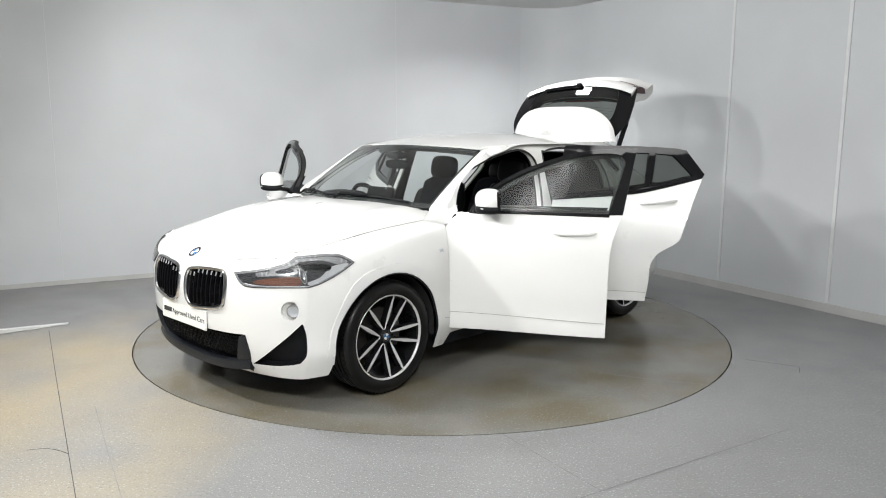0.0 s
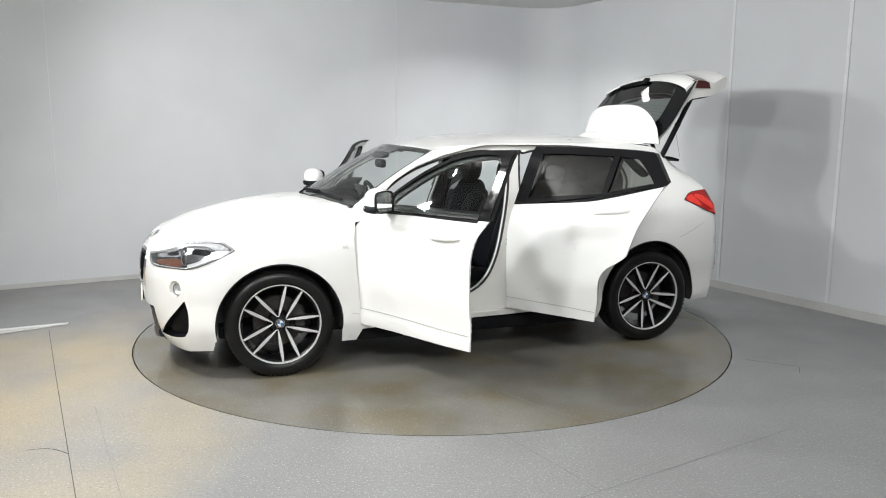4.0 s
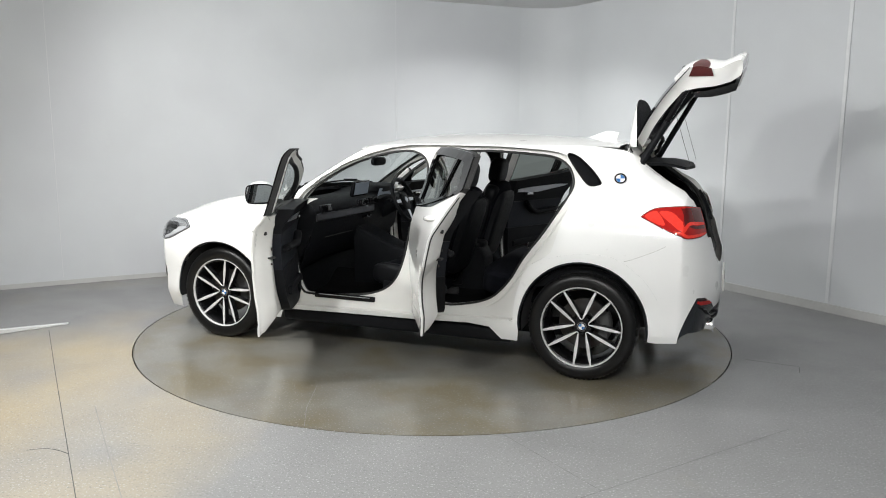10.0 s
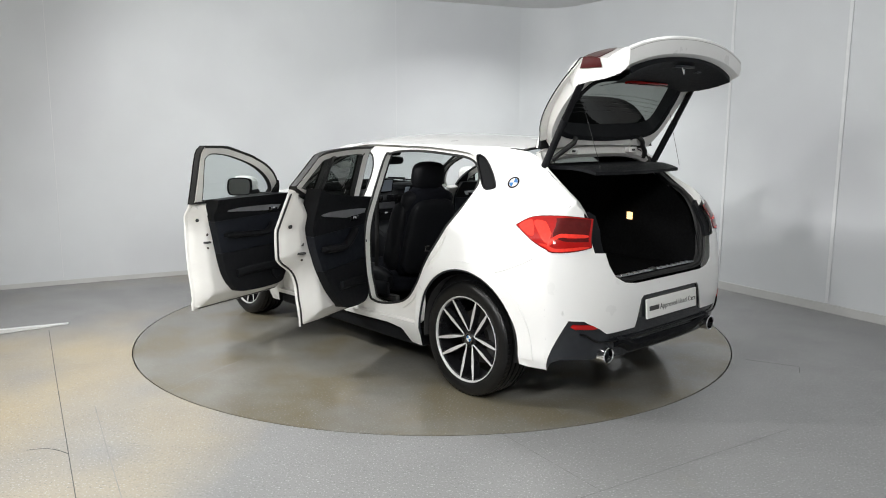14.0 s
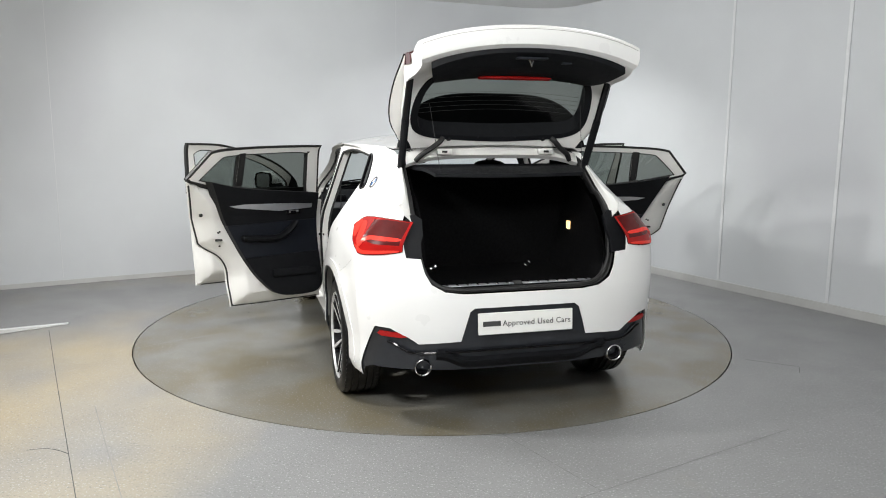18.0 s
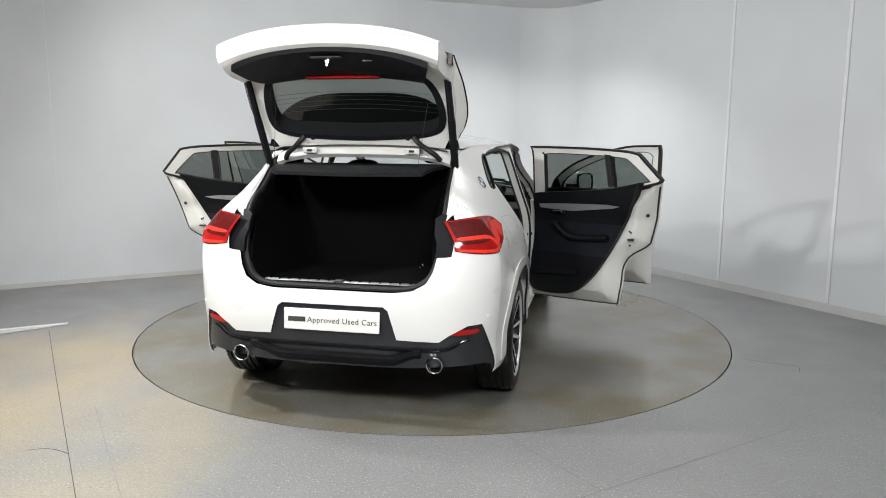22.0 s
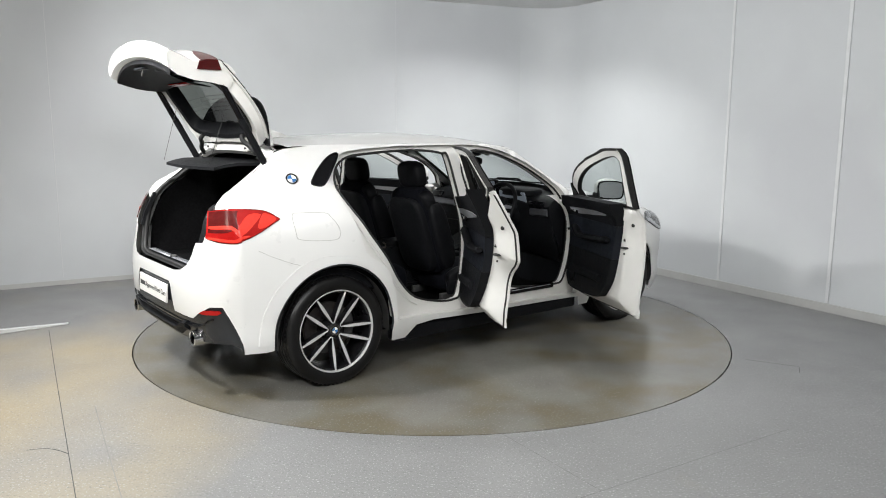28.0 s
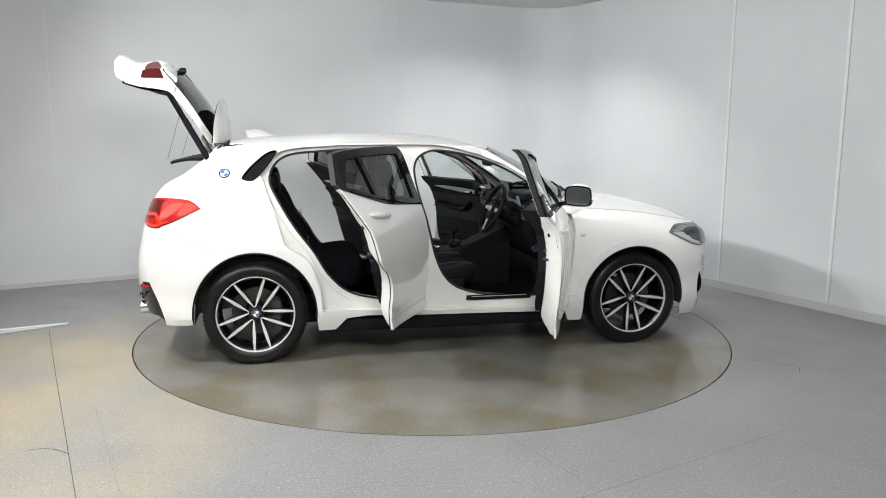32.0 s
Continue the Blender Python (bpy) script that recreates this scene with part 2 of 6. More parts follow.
PAINT = material("white_car_paint", (0.80, 0.80, 0.785), 0.32, coat=1.0, vary=0.012, scale=3.0)
PAINT_IN = material("white_inner_paint", (0.74, 0.735, 0.71), 0.42, coat=0.3, vary=0.03, scale=6.0, bump=0.05, bump_scale=60)
GAP = material("dark_gap", (0.03, 0.03, 0.03), 0.8, vary=0.0)
SEAM = material("grey_panel_gap", (0.36, 0.35, 0.33), 0.7, vary=0.0)
BLACK_GLOSS = material("gloss_black", (0.006, 0.006, 0.007), 0.07, spec=0.20, coat=0.08, vary=0.05)
BLACK_PLASTIC = material("black_plastic", (0.008, 0.0085, 0.010), 0.55, spec=0.12, vary=0.12, scale=20, bump=0.25, bump_scale=500)
GREY_PLASTIC = material("dark_grey_plastic", (0.014, 0.016, 0.020), 0.36, spec=0.3, vary=0.08, scale=14, bump=0.15, bump_scale=400)
GLOSSY_GREY = material("glossy_dark_grey_plastic", (0.020, 0.022, 0.026), 0.20, spec=0.5, vary=0.15, scale=9)
SEAL = material("rubber_seal", (0.012, 0.012, 0.012), 0.6, vary=0.1, scale=30)
RUBBER = material("tyre_rubber", (0.0045, 0.0045, 0.0047), 0.36, vary=0.25, scale=9, bump=0.25, bump_scale=160, spec=0.34)
FABRIC = material("dark_seat_cloth", (0.005, 0.0055, 0.008), 0.9, vary=0.25, scale=40, bump=0.4, bump_scale=900, spec=0.08)
LEATHER = material("black_leatherette", (0.006, 0.0063, 0.0075), 0.5, vary=0.15, scale=25, bump=0.25, bump_scale=420, spec=0.12)
NAVY = material("blue_black_trim", (0.006, 0.0078, 0.0125), 0.55, vary=0.12, scale=16, bump=0.2, bump_scale=500, spec=0.3)
CARPET = material("black_carpet", (0.006, 0.006, 0.0065), 0.95, vary=0.3, scale=60, bump=0.8, bump_scale=700, spec=0.05)
HEADLINER = material("grey_headliner", (0.34, 0.34, 0.33), 0.95, vary=0.06, scale=30, bump=0.3, bump_scale=600)
ALLOY = material("turned_alloy", (0.70, 0.70, 0.70), 0.34, metal=0.35, vary=0.05, scale=20)
ALLOY_DARK = material("dark_painted_alloy", (0.008, 0.008, 0.009), 0.3, spec=0.3, coat=0.1, vary=0.08)
STEEL = material("brake_steel", (0.075, 0.073, 0.072), 0.42, metal=0.8, vary=0.2, scale=30, tint=(0.055, 0.045, 0.040), tint_scale=7)
IRON = material("grey_cast_iron", (0.10, 0.10, 0.10), 0.6, metal=0.6, vary=0.2, scale=20)
CHROME = material("chrome", (0.78, 0.78, 0.79), 0.08, metal=1.0, vary=0.03)
SATIN = material("satin_aluminium", (0.62, 0.64, 0.68), 0.38, metal=0.8, vary=0.05, scale=30)
DARK_SATIN = material("dull_aluminium", (0.16, 0.165, 0.18), 0.42, metal=0.7, vary=0.05, scale=30)
PRIVACY_GLASS = material("black_privacy_glass", (0.004, 0.004, 0.005), 0.06, spec=0.22, vary=0.0)
MIRROR = material("mirror", (0.86, 0.87, 0.87), 0.02, metal=1.0, vary=0.0)
PLATE = material("plate_white", (0.80, 0.80, 0.77), 0.4, vary=0.02)
INK = material("plate_ink", (0.045, 0.045, 0.045), 0.5, vary=0.05)
BLUE = material("emblem_blue", (0.03, 0.14, 0.36), 0.25, coat=0.6, vary=0.02)
EMBLEM_WHITE = material("emblem_white", (0.75, 0.75, 0.75), 0.25, coat=0.6, vary=0.02)
RED_LENS = material("red_lens", (0.34, 0.009, 0.008), 0.08, spec=0.2, coat=0.3, vary=0.10, scale=16)
RED_BRIGHT = material("red_reflector", (0.78, 0.040, 0.026), 0.2, spec=0.25, coat=0.2, vary=0.10, scale=60)
RED_MID = material("deep_red_lens", (0.085, 0.007, 0.007), 0.12, spec=0.3, coat=0.3, vary=0.12, scale=30)
RED_DARK = material("smoked_red_lens", (0.060, 0.008, 0.008), 0.12, spec=0.3, coat=0.3, vary=0.1)
AMBER = material("amber_reflector", (0.16, 0.075, 0.052), 0.3, coat=0.8, vary=0.15, scale=40)
LAMP_SILVER = material("lamp_reflector", (0.66, 0.67, 0.68), 0.2, metal=0.3, vary=0.08, scale=12)
GLASS_CLEAR = glass_material("clear_glass", (0.80, 0.85, 0.84), 1.5, 0.03)
GLASS_TINT = glass_material("smoked_glass", (0.23, 0.25, 0.235), 1.52, 0.02)
GLASS_DARK = glass_material("dark_rear_glass", (0.23, 0.25, 0.235), 1.45, 0.04)
LAMP_BOWL = material("dark_lamp_bowl", (0.075, 0.077, 0.08), 0.25, metal=0.4, vary=0.15, scale=16)
STEEL_GREY = material("silver_grey_reflector", (0.36, 0.365, 0.37), 0.25, metal=0.4, vary=0.1, scale=20)
LENS = glass_material("lamp_lens", (0.93, 0.94, 0.95), 1.45)
SCREEN = glow_material("dashboard_screen", (0.20, 0.23, 0.27), 0.16)
BOOT_GLOW = glow_material("boot_light_glow", (1.0, 0.70, 0.32), 1.7)

WALL_PAINT = material("pale_grey_wall_paint", (0.60, 0.62, 0.635), 0.62, vary=0.025, scale=1.6, bump=0.08, bump_scale=35, tint=(0.565, 0.58, 0.60), tint_scale=0.7)
WALL_STRIP = material("pale_joint_strip", (0.68, 0.69, 0.70), 0.5, vary=0.02)
SKIRTING = material("grey_skirting", (0.50, 0.50, 0.49), 0.55, vary=0.06, scale=5)
CEILING_PAINT = material("white_ceiling_paint", (0.66, 0.66, 0.66), 0.8, vary=0.03)
FLOOR_JOINT = material("dark_floor_joint", (0.06, 0.06, 0.06), 0.7, vary=0.2, scale=8)
FLOOR_SEAM = material("floor_sheet_edge", (0.215, 0.213, 0.205), 0.5, vary=0.2, scale=8)
FLOOR_JOINT_FAINT = material("faint_floor_joint", (0.13, 0.13, 0.13), 0.6, vary=0.2, scale=8)
VINYL = material("speckled_grey_vinyl", (0.220, 0.221, 0.221), 0.40, vary=0.07, scale=1.4, bump=0.22, bump_scale=110,
                 stain=(0.36, 0.30, 0.19), speckle=((0.52, 0.53, 0.54), (0.10, 0.103, 0.105)), speckle_scale=105)
# grey-brown, with browner patches by noise
DISC_VINYL = material("mottled_turntable_vinyl", (0.182, 0.176, 0.157), 0.22, vary=0.13, scale=2.0, bump=0.055, bump_scale=120,
                      tint=(0.152, 0.134, 0.094), tint_scale=1.7, tint_edge=(0.42, 0.62), speckle=((0.29, 0.29, 0.28), (0.13, 0.13, 0.125)), speckle_scale=92)

# ---- the studio: floor, turntable, walls, ceiling ----
WALL_H = 3.0
PLAN = [(-8.2, -1.15), (-4.17, 1.23), (-3.29, 1.71), (-2.54, 2.08), (-0.6, 2.92), (1.05, 3.60)]
_c0, _c1 = np.array((1.05, 3.60)), np.array((1.74, 3.36))
_bend = np.array((1.50, 3.76))
for _k in range(1, 10):
    _s = _k / 10
    PLAN.append(tuple((1 - _s) ** 2 * _c0 + 2 * _s * (1 - _s) * _bend + _s * _s * _c1))
PLAN += [tuple(_c1), (2.24, 2.45), (2.823, 1.432), (3.395, 0.433), (3.96, -0.55), (5.9, -3.94), (8.0, -7.6)]
BACK = [(8.2, -7.9), (-8.2, -7.9), (-8.2, -1.15)]


def offset_point(i, pts, d):
    a, b = np.array(pts[max(0, i - 1)]), np.array(pts[min(len(pts) - 1, i + 1)])
    t = (b - a) / np.linalg.norm(b - a)
    return np.array(pts[i]) + d * np.array((t[1], -t[0]))


def wall(name, pts, z0, z1, d0, d1, mat, label, category="wall"):
    rings = []
    for i in range(len(pts)):
        p, q = offset_point(i, pts, d0), offset_point(i, pts, d1)
        rings.append([Vector((*p, z0)), Vector((*q, z0)), Vector((*q, z1)), Vector((*p, z1))])
    return tagged(part(name, ribbon(rings), mat, fix=True), label, category, kind="structure")


wall("wall_back", PLAN[:6], 0.0, WALL_H, 0.0, -0.10, WALL_PAINT, "pale grey painted studio back wall")
wall("wall_corner", PLAN[5:16], 0.0, WALL_H, 0.0, -0.10, WALL_PAINT, "rounded pale grey corner of the studio wall")
wall("wall_side", PLAN[15:], 0.0, WALL_H, 0.0, -0.10, WALL_PAINT, "pale grey panelled studio side wall with joint strips")
wall("wall_rear", [(8.3, -7.6), (8.3, -7.9), (-8.3, -7.9), (-8.3, -1.15)], 0.0, WALL_H, 0.0, -0.10, WALL_PAINT, "plain grey wall closing the studio")
wall("baseboard", PLAN[15:], 0.0, 0.075, 0.012, 0.0, SKIRTING, "low grey skirting along the side wall", "skirting")
wall("baseboard", PLAN[:16], 0.0, 0.045, 0.008, 0.0, SKIRTING, "thin pale cove strip along the back wall", "skirting")
for n, (px_, py_, w, d) in enumerate(((2.823, 1.432, 0.030, 0.008), (3.395, 0.433, 0.034, 0.010), (3.96, -0.55, 0.03, 0.008), (-0.44, 2.983, 0.005, 0.002), (-3.67, 1.50, 0.005, 0.002))):
    ang = math.atan2(-1.035, 0.612) if px_ > 0 else math.atan2(0.433, 1.0)
    nx, ny = (math.sin(ang), -math.cos(ang))
    m = Matrix.Rotation(ang, 4, "Z")
    bm = block(px_ + nx * d / 2, py_ + ny * d / 2, 0.076 + (WALL_H - 0.08) / 2, w, d, WALL_H - 0.085, 0.003, 1, m)
    tagged(part("trim", bm, WALL_STRIP), "narrow white upright joint strip between wall panels", "wall trim", "joint strips", "structure")

ring = [Vector((x, y, WALL_H)) for x, y in PLAN + BACK[:2]]
bm = bmesh.new()
lo = [bm.verts.new(q) for q in ring]
hi = [bm.verts.new(q + Vector((0, 0, 0.12))) for q in ring]
bm.faces.new(list(reversed(lo)))
bm.faces.new(hi)
for i in range(len(ring)):
    j = (i + 1) % len(ring)
    bm.faces.new((lo[i], lo[j], hi[j], hi[i]))
tagged(part("ceiling", bm, CEILING_PAINT, fix=True), "flat grey painted studio ceiling", "ceiling", kind="structure")

R_DISC = 2.236


def round_pts(r, n, z=0.0):
    return [(r * math.cos(k * math.tau / n), r * math.sin(k * math.tau / n)) for k in range(n)]


bm = bmesh.new()
outer = [bm.verts.new((x, y, 0)) for x, y in ((-9, -9), (9, -9), (9, 6), (-9, 6))]
inner = [bm.verts.new((x, y, 0)) for x, y in round_pts(R_DISC + 0.009, 160)]
edges = [bm.edges.new((outer[i], outer[(i + 1) % 4])) for i in range(4)] + [bm.edges.new((inner[i], inner[(i + 1) % 160])) for i in range(160)]
bmesh.ops.triangle_fill(bm, use_beauty=True, use_dissolve=False, edges=edges)
wells = [bm.verts.new((x, y, -0.06)) for x, y in round_pts(R_DISC + 0.009, 160)]
for i in range(160):
    bm.faces.new((inner[i], inner[(i + 1) % 160], wells[(i + 1) % 160], wells[i]))
bm.faces.new(wells)
floor = tagged(part("floor", bm, VINYL, fix=True), "grey speckled vinyl studio floor with faint yellowed patches", "floor", kind="structure")


prof = [(0.0001, -0.05), (R_DISC, -0.05), (R_DISC, 0.0), (0.0001, 0.0)]
bm = lathe([(r, y) for r, y in prof], 160)
bm.transform(Matrix.Rotation(math.pi / 2, 4, "X"))
bmesh.ops.remove_doubles(bm, verts=bm.verts[:], dist=0.0005)
turntable = tagged(part("turntable", bm, DISC_VINYL, fix=True), "round grey-brown vinyl turntable set flush in the floor", "turntable")
turntable.location = (0, 0, 0)


part("vinyl_seam", ribbon([[Vector((x, y, .0012)), Vector((x + .002, y + .002, .0012))] for x, y in ((-.15, 2.22), (-.02, 1.98), (.12, 1.62))], False, False, False), FLOOR_JOINT_FAINT, turntable, "faint seam across the vinyl")


def floor_line(pts, width, mat, name="floor_joint", z=0.0015):
    """A thin line let into the floor."""
    rows = []
    for i in range(len(pts)):
        p, q = offset_point(i, pts, width / 2), offset_point(i, pts, -width / 2)
        rows.append([Vector((*p, z)), Vector((*q, z))])
    part(name, ribbon(rows, False, False, False), mat, floor)


floor_line([(-2.96, -0.22), (-2.4, -1.26), (-1.51, -2.90), (-1.0, -3.9)], 0.004, FLOOR_JOINT)
floor_line(smooth_loop([(-1.97, -2.42), (-1.89, -2.40), (-1.82, -2.42), (-1.75, -2.46)], 4, False), 0.006, FLOOR_JOINT, "floor_scratch")
floor_line([(-1.90, -1.83), (-1.57, -2.44), (-1.30, -2.93)], 0.004, FLOOR_SEAM)
floor_line([(0.35, -2.21), (0.732, -2.841)], 0.003, FLOOR_JOINT_FAINT)
floor_line([(0.55, -2.95), (0.732, -2.841), (1.871, -2.153)], 0.003, FLOOR_JOINT_FAINT)
floor_line([(2.139, -0.942), (2.428, -1.10), (2.372, -1.219)], 0.005, FLOOR_JOINT)
# a loose board with a pale edge lies by the back wall
bm = bmesh.new()
lo = [bm.verts.new((x, y, 0.003)) for x, y in ((-2.93, -0.06), (-4.4, -0.75), (-4.4, -1.20), (-3.0, -0.14))]
hi = [bm.verts.new((v.co.x, v.co.y, 0.008)) for v in lo]
bm.faces.new(hi)
for i in range(4):
    bm.faces.new((lo[i], lo[(i + 1) % 4], hi[(i + 1) % 4], hi[i]))
board = tagged(part("floor_board", bm, SKIRTING, fix=True), "thin grey board with a pale edge lying on the floor", "board")
part("pale_edge", ribbon([[Vector((x, y + 0.012, 0.002)), Vector((x, y + 0.012, 0.014)), Vector((x, y - 0.012, 0.014)), Vector((x, y - 0.012, 0.002))] for x, y in ((-2.90, -0.035), (-3.33, -0.24), (-4.4, -0.74))]), WALL_STRIP, board, fix=True)

# ---- the car: its surfaces ----
# x ahead, y to its left, z up; the middle of the wheelbase on the ground is the origin.
CAR = new("car")
tagged(CAR, "white crossover car on the turntable, all doors and tailgate open", "car")

W_SIDE = lerp_table([(-2.0, .83), (-1.9, .85), (-1.75, .868), (-1.55, .886), (-1.3, .903), (-.9, .905), (0, .903), (.9, .905), (1.3, .908), (1.55, .90),
                     (1.7, .886), (1.8, .862), (1.87, .84)])
P_SIDE = lerp_table([(.15, -.085), (.25, -.045), (.34, -.02), (.45, -.022), (.56, -.010), (.68, -.002), (.80, 0), (.90, -.008), (.97, -.022), (1.03, -.042),
                     (1.10, -.066), (1.20, -.100), (1.35, -.148), (1.42, -.170), (1.47, -.20), (1.52, -.26)])
K_REAR = lerp_table([(-2.0, .50), (-1.9, .48), (-1.5, .35), (-1.2, .26), (-1.0, .17), (-.6, .05), (-.3, 0), (0, 0)])
K_FRONT = lerp_table([(0, 0), (.1, .02), (.3, .16), (.6, .36), (.9, .5)])
HOOD_Z = lerp_table([(.8, 1.09), (.95, 1.085), (1.2, 1.07), (1.42, 1.045), (1.64, 1.0), (1.86, .932), (1.96, .885), (2.04, .842), (2.085, .815), (2.12, .79)])
HOOD_DROP = lerp_table([(.8, .075), (1.3, .085), (1.7, .088), (1.96, .055), (2.10, .01)])
HOOD_Y = lerp_table([(.75, .79), (.9, .79), (1.3, .775), (1.6, .745), (1.75, .712), (1.87, .67)])
ROOF_Z = lerp_table([(-1.55, 1.458), (-1.4, 1.478), (-1.3, 1.487), (-.99, 1.505), (-.41, 1.522), (.07, 1.490), (.40, 1.430)])
ROOF_DROP = lerp_table([(-1.55, .03), (-1.3, .042), (-.9, .053), (-.4, .056), (.33, .035)])
ROOF_Y = lerp_table([(-1.97, .62), (-1.89, .60), (-1.76, .575), (-1.64, .56), (-1.57, .555), (-1.3, .585), (-1.18, .60), (-.8, .645), (-.4, .675), (0, .675), (.22, .645)])
PILLAR_Z = lerp_table([(.20, 1.412), (.28, 1.388), (.48, 1.276), (.66, 1.155), (.74, 1.095), (.80, 1.042)])
CANT_LOW = lerp_table([(-1.97, 1.12), (-1.95, 1.13), (-1.89, 1.18), (-1.76, 1.25), (-1.64, 1.335), (-1.57, 1.40), (-1.45, 1.43), (-1.3, 1.444)])


def hood_z(x, y):
    return HOOD_Z(x) - HOOD_DROP(x) * (abs(y) / 0.75) ** 2.6


def roof_z(x, y):
    return ROOF_Z(x) - ROOF_DROP(x) * (abs(y) / 0.60) ** 2.4


def cant_z(x):
    """Height of the edge between side and roof."""
    if x < -1.3:
        return CANT_LOW(x)
    if x < 0.2:
        return roof_z(x, ROOF_Y(x))
    return PILLAR_Z(x)


def flare(x, z):
    """The soft lip round the wheel arches."""
    add = 0.0
    for cx in (1.335, -1.335):
        d = math.hypot(x - cx, z - 0.335)
        if d < 0.62:
            add = max(add, 0.012 * ease(0.62, 0.42, d) if d > 0.42 else 0.012)
    return add * ease(1.0, 0.8, z)


def body_y(x, z):
    y = W_SIDE(x) + P_SIDE(z) - (K_REAR(x) + K_FRONT(x)) * max(0.0, z - 0.98) + flare(x, z)
    if x > 0.62:
        full = W_SIDE(x) + P_SIDE(min(z, 0.86)) + flare(x, z)
        s = max(0.0, hood_z(x, HOOD_Y(x)) - z)
        f = ease(0.62, 0.79, x)
        return (1 - f) * y + f * (full - (full - HOOD_Y(x)) * math.exp(-s / 0.055))
    if x < 0.25 and z > 1.0:
        s = max(0.0, cant_z(x) - z)
        y -= (y - ROOF_Y(x)) * math.exp(-s / 0.025)
    return y


NOSE_X = lerp_table([(.17, 2.03), (.22, 2.085), (.30, 2.125), (.42, 2.158), (.55, 2.163), (.66, 2.158), (.74, 2.14), (.79, 2.118), (.83, 2.08), (.86, 2.04), (.90, 1.97)])
TAIL_X = lerp_table([(.18, -2.0), (.28, -2.07), (.40, -2.115), (.55, -2.135), (.70, -2.125), (.80, -2.10), (.95, -2.06), (1.05, -2.02), (1.14, -1.97)])
XF, XR = 1.87, -1.90


def front_at(u, z):
    """The nose, by the way along its outline from the middle: 0.95 is the corner, more is the flank."""
    a = abs(u)
    if a > 0.95:
        x = XF - (a - 0.95)
        return Vector((x, math.copysign(body_y(x, z), u), z))
    s = math.sin(a / 0.95 * math.pi / 2)
    return Vector((XF + (NOSE_X(z) - XF) * (1 - s**2.5) ** 0.78, math.copysign(body_y(XF, z) * s, u), z))


def front_u(y, z):
    s = min(1.0, abs(y) / body_y(XF, z))
    return math.copysign(0.95 * 2 / math.pi * math.asin(s), y)


def rear_at(u, z):
    a = abs(u)
    if a > 0.95:
        x = XR + (a - 0.95)
        return Vector((x, math.copysign(body_y(x, z), u), z))
    s = math.sin(a / 0.95 * math.pi / 2)
    return Vector((XR + (TAIL_X(z) - XR) * (1 - s**4) ** 0.7, math.copysign(body_y(XR, z) * s, u), z))


def rear_u(y, z):
    s = min(1.0, abs(y) / body_y(XR, z))
    return math.copysign(0.95 * 2 / math.pi * math.asin(s), y)


def side_at(x, z, d=0.0):
    """A point of the left flank, d inwards."""
    return Vector((x, body_y(x, z) - d, z))


def raised(place, d):
    """The same surface, moved outwards by d."""
    def put(a, b):
        p = place(a, b)
        ta, tb = place(a + 0.004, b) - p, place(a, b + 0.004) - p
        n = ta.cross(tb).normalized()
        if n.dot(p - Vector((0, 0, 0.6))) < 0:
            n = -n
        return p + n * d
    return put


def both(name, make, mat, parent=None, label=""):
    """A left part and its mirror image."""
    parent = parent or CAR
    bm = make()
    other = flipped(bm)
    return part(name, bm, mat, parent, label), part(name, other, mat, parent, label)


LEFT = (0, 1, 0)
FRONT_DOOR = [(.70, 1.035), (.79, 1.01), (.845, .95), (.862, .86), (.852, .70), (.835, .50), (.815, .335), (.80, .305), (.80, .305), (.20, .317), (.20, .317), (-.165, .326), (-.165, .326), (-.168, .50), (-.172, .70),
              (-.180, .86), (-.205, .97), (-.234, 1.055), (-.234, 1.055)]
REAR_DOOR = [(-.250, 1.058), (-.250, 1.058), (-.234, .90), (-.226, .70), (-.219, .50), (-.214, .335), (-.214, .335), (-.50, .344), (-.50, .344), (-.918, .358), (-.918, .358), (-.938, .50), (-.942, .60), (-.965, .665), (-1.01, .715), (-1.09, .765), (-1.133, .802), (-1.133, .802), (-1.17, .93), (-1.215, 1.075),
             (-1.268, 1.222), (-1.268, 1.222), (-.95, 1.135), (-.75, 1.098)]
FRONT_FRAME = [(.70, 1.03), (.70, 1.03), (.655, 1.115), (.56, 1.20), (.40, 1.294), (.20, 1.371), (.02, 1.416), (-.10, 1.432), (-.296, 1.437), (-.296, 1.437), (-.236, 1.055), (-.236, 1.055)]
REAR_FRAME = [(-.250, 1.05), (-.250, 1.05), (-.310, 1.434), (-.310, 1.434), (-.45, 1.436), (-.75, 1.434), (-1.0, 1.425), (-1.10, 1.416), (-1.156, 1.404), (-1.156, 1.404), (-1.282, 1.242), (-1.282, 1.242), (-1.262, 1.215), (-1.262, 1.215), (-.95, 1.132), (-.75, 1.095)]
FRONT_HOLE = [(.665, 1.08), (.57, 1.175), (.39, 1.28), (.14, 1.365), (-.07, 1.40), (-.17, 1.385), (-.232, 1.34), (-.255, 1.26), (-.235, 1.12), (-.18, .91), (-.125, .68), (-.05, .53), (.07, .445), (.28, .40), (.58, .385), (.68, .42), (.725, .60), (.735, .90)]
REAR_HOLE = [(-.345, 1.33), (-.40, 1.385), (-.55, 1.405), (-.72, 1.405), (-.92, 1.392), (-1.09, 1.37), (-1.185, 1.31), (-1.225, 1.21), (-1.19, 1.11), (-1.08, .92), (-.95, .74), (-.86, .59), (-.73, .465), (-.55, .41), (-.40, .40), (-.335, .46), (-.315, .8)]
QUARTER_GLASS = [(-1.175, 1.392), (-1.24, 1.378), (-1.33, 1.305), (-1.392, 1.235), (-1.388, 1.215), (-1.325, 1.212), (-1.25, 1.29)]


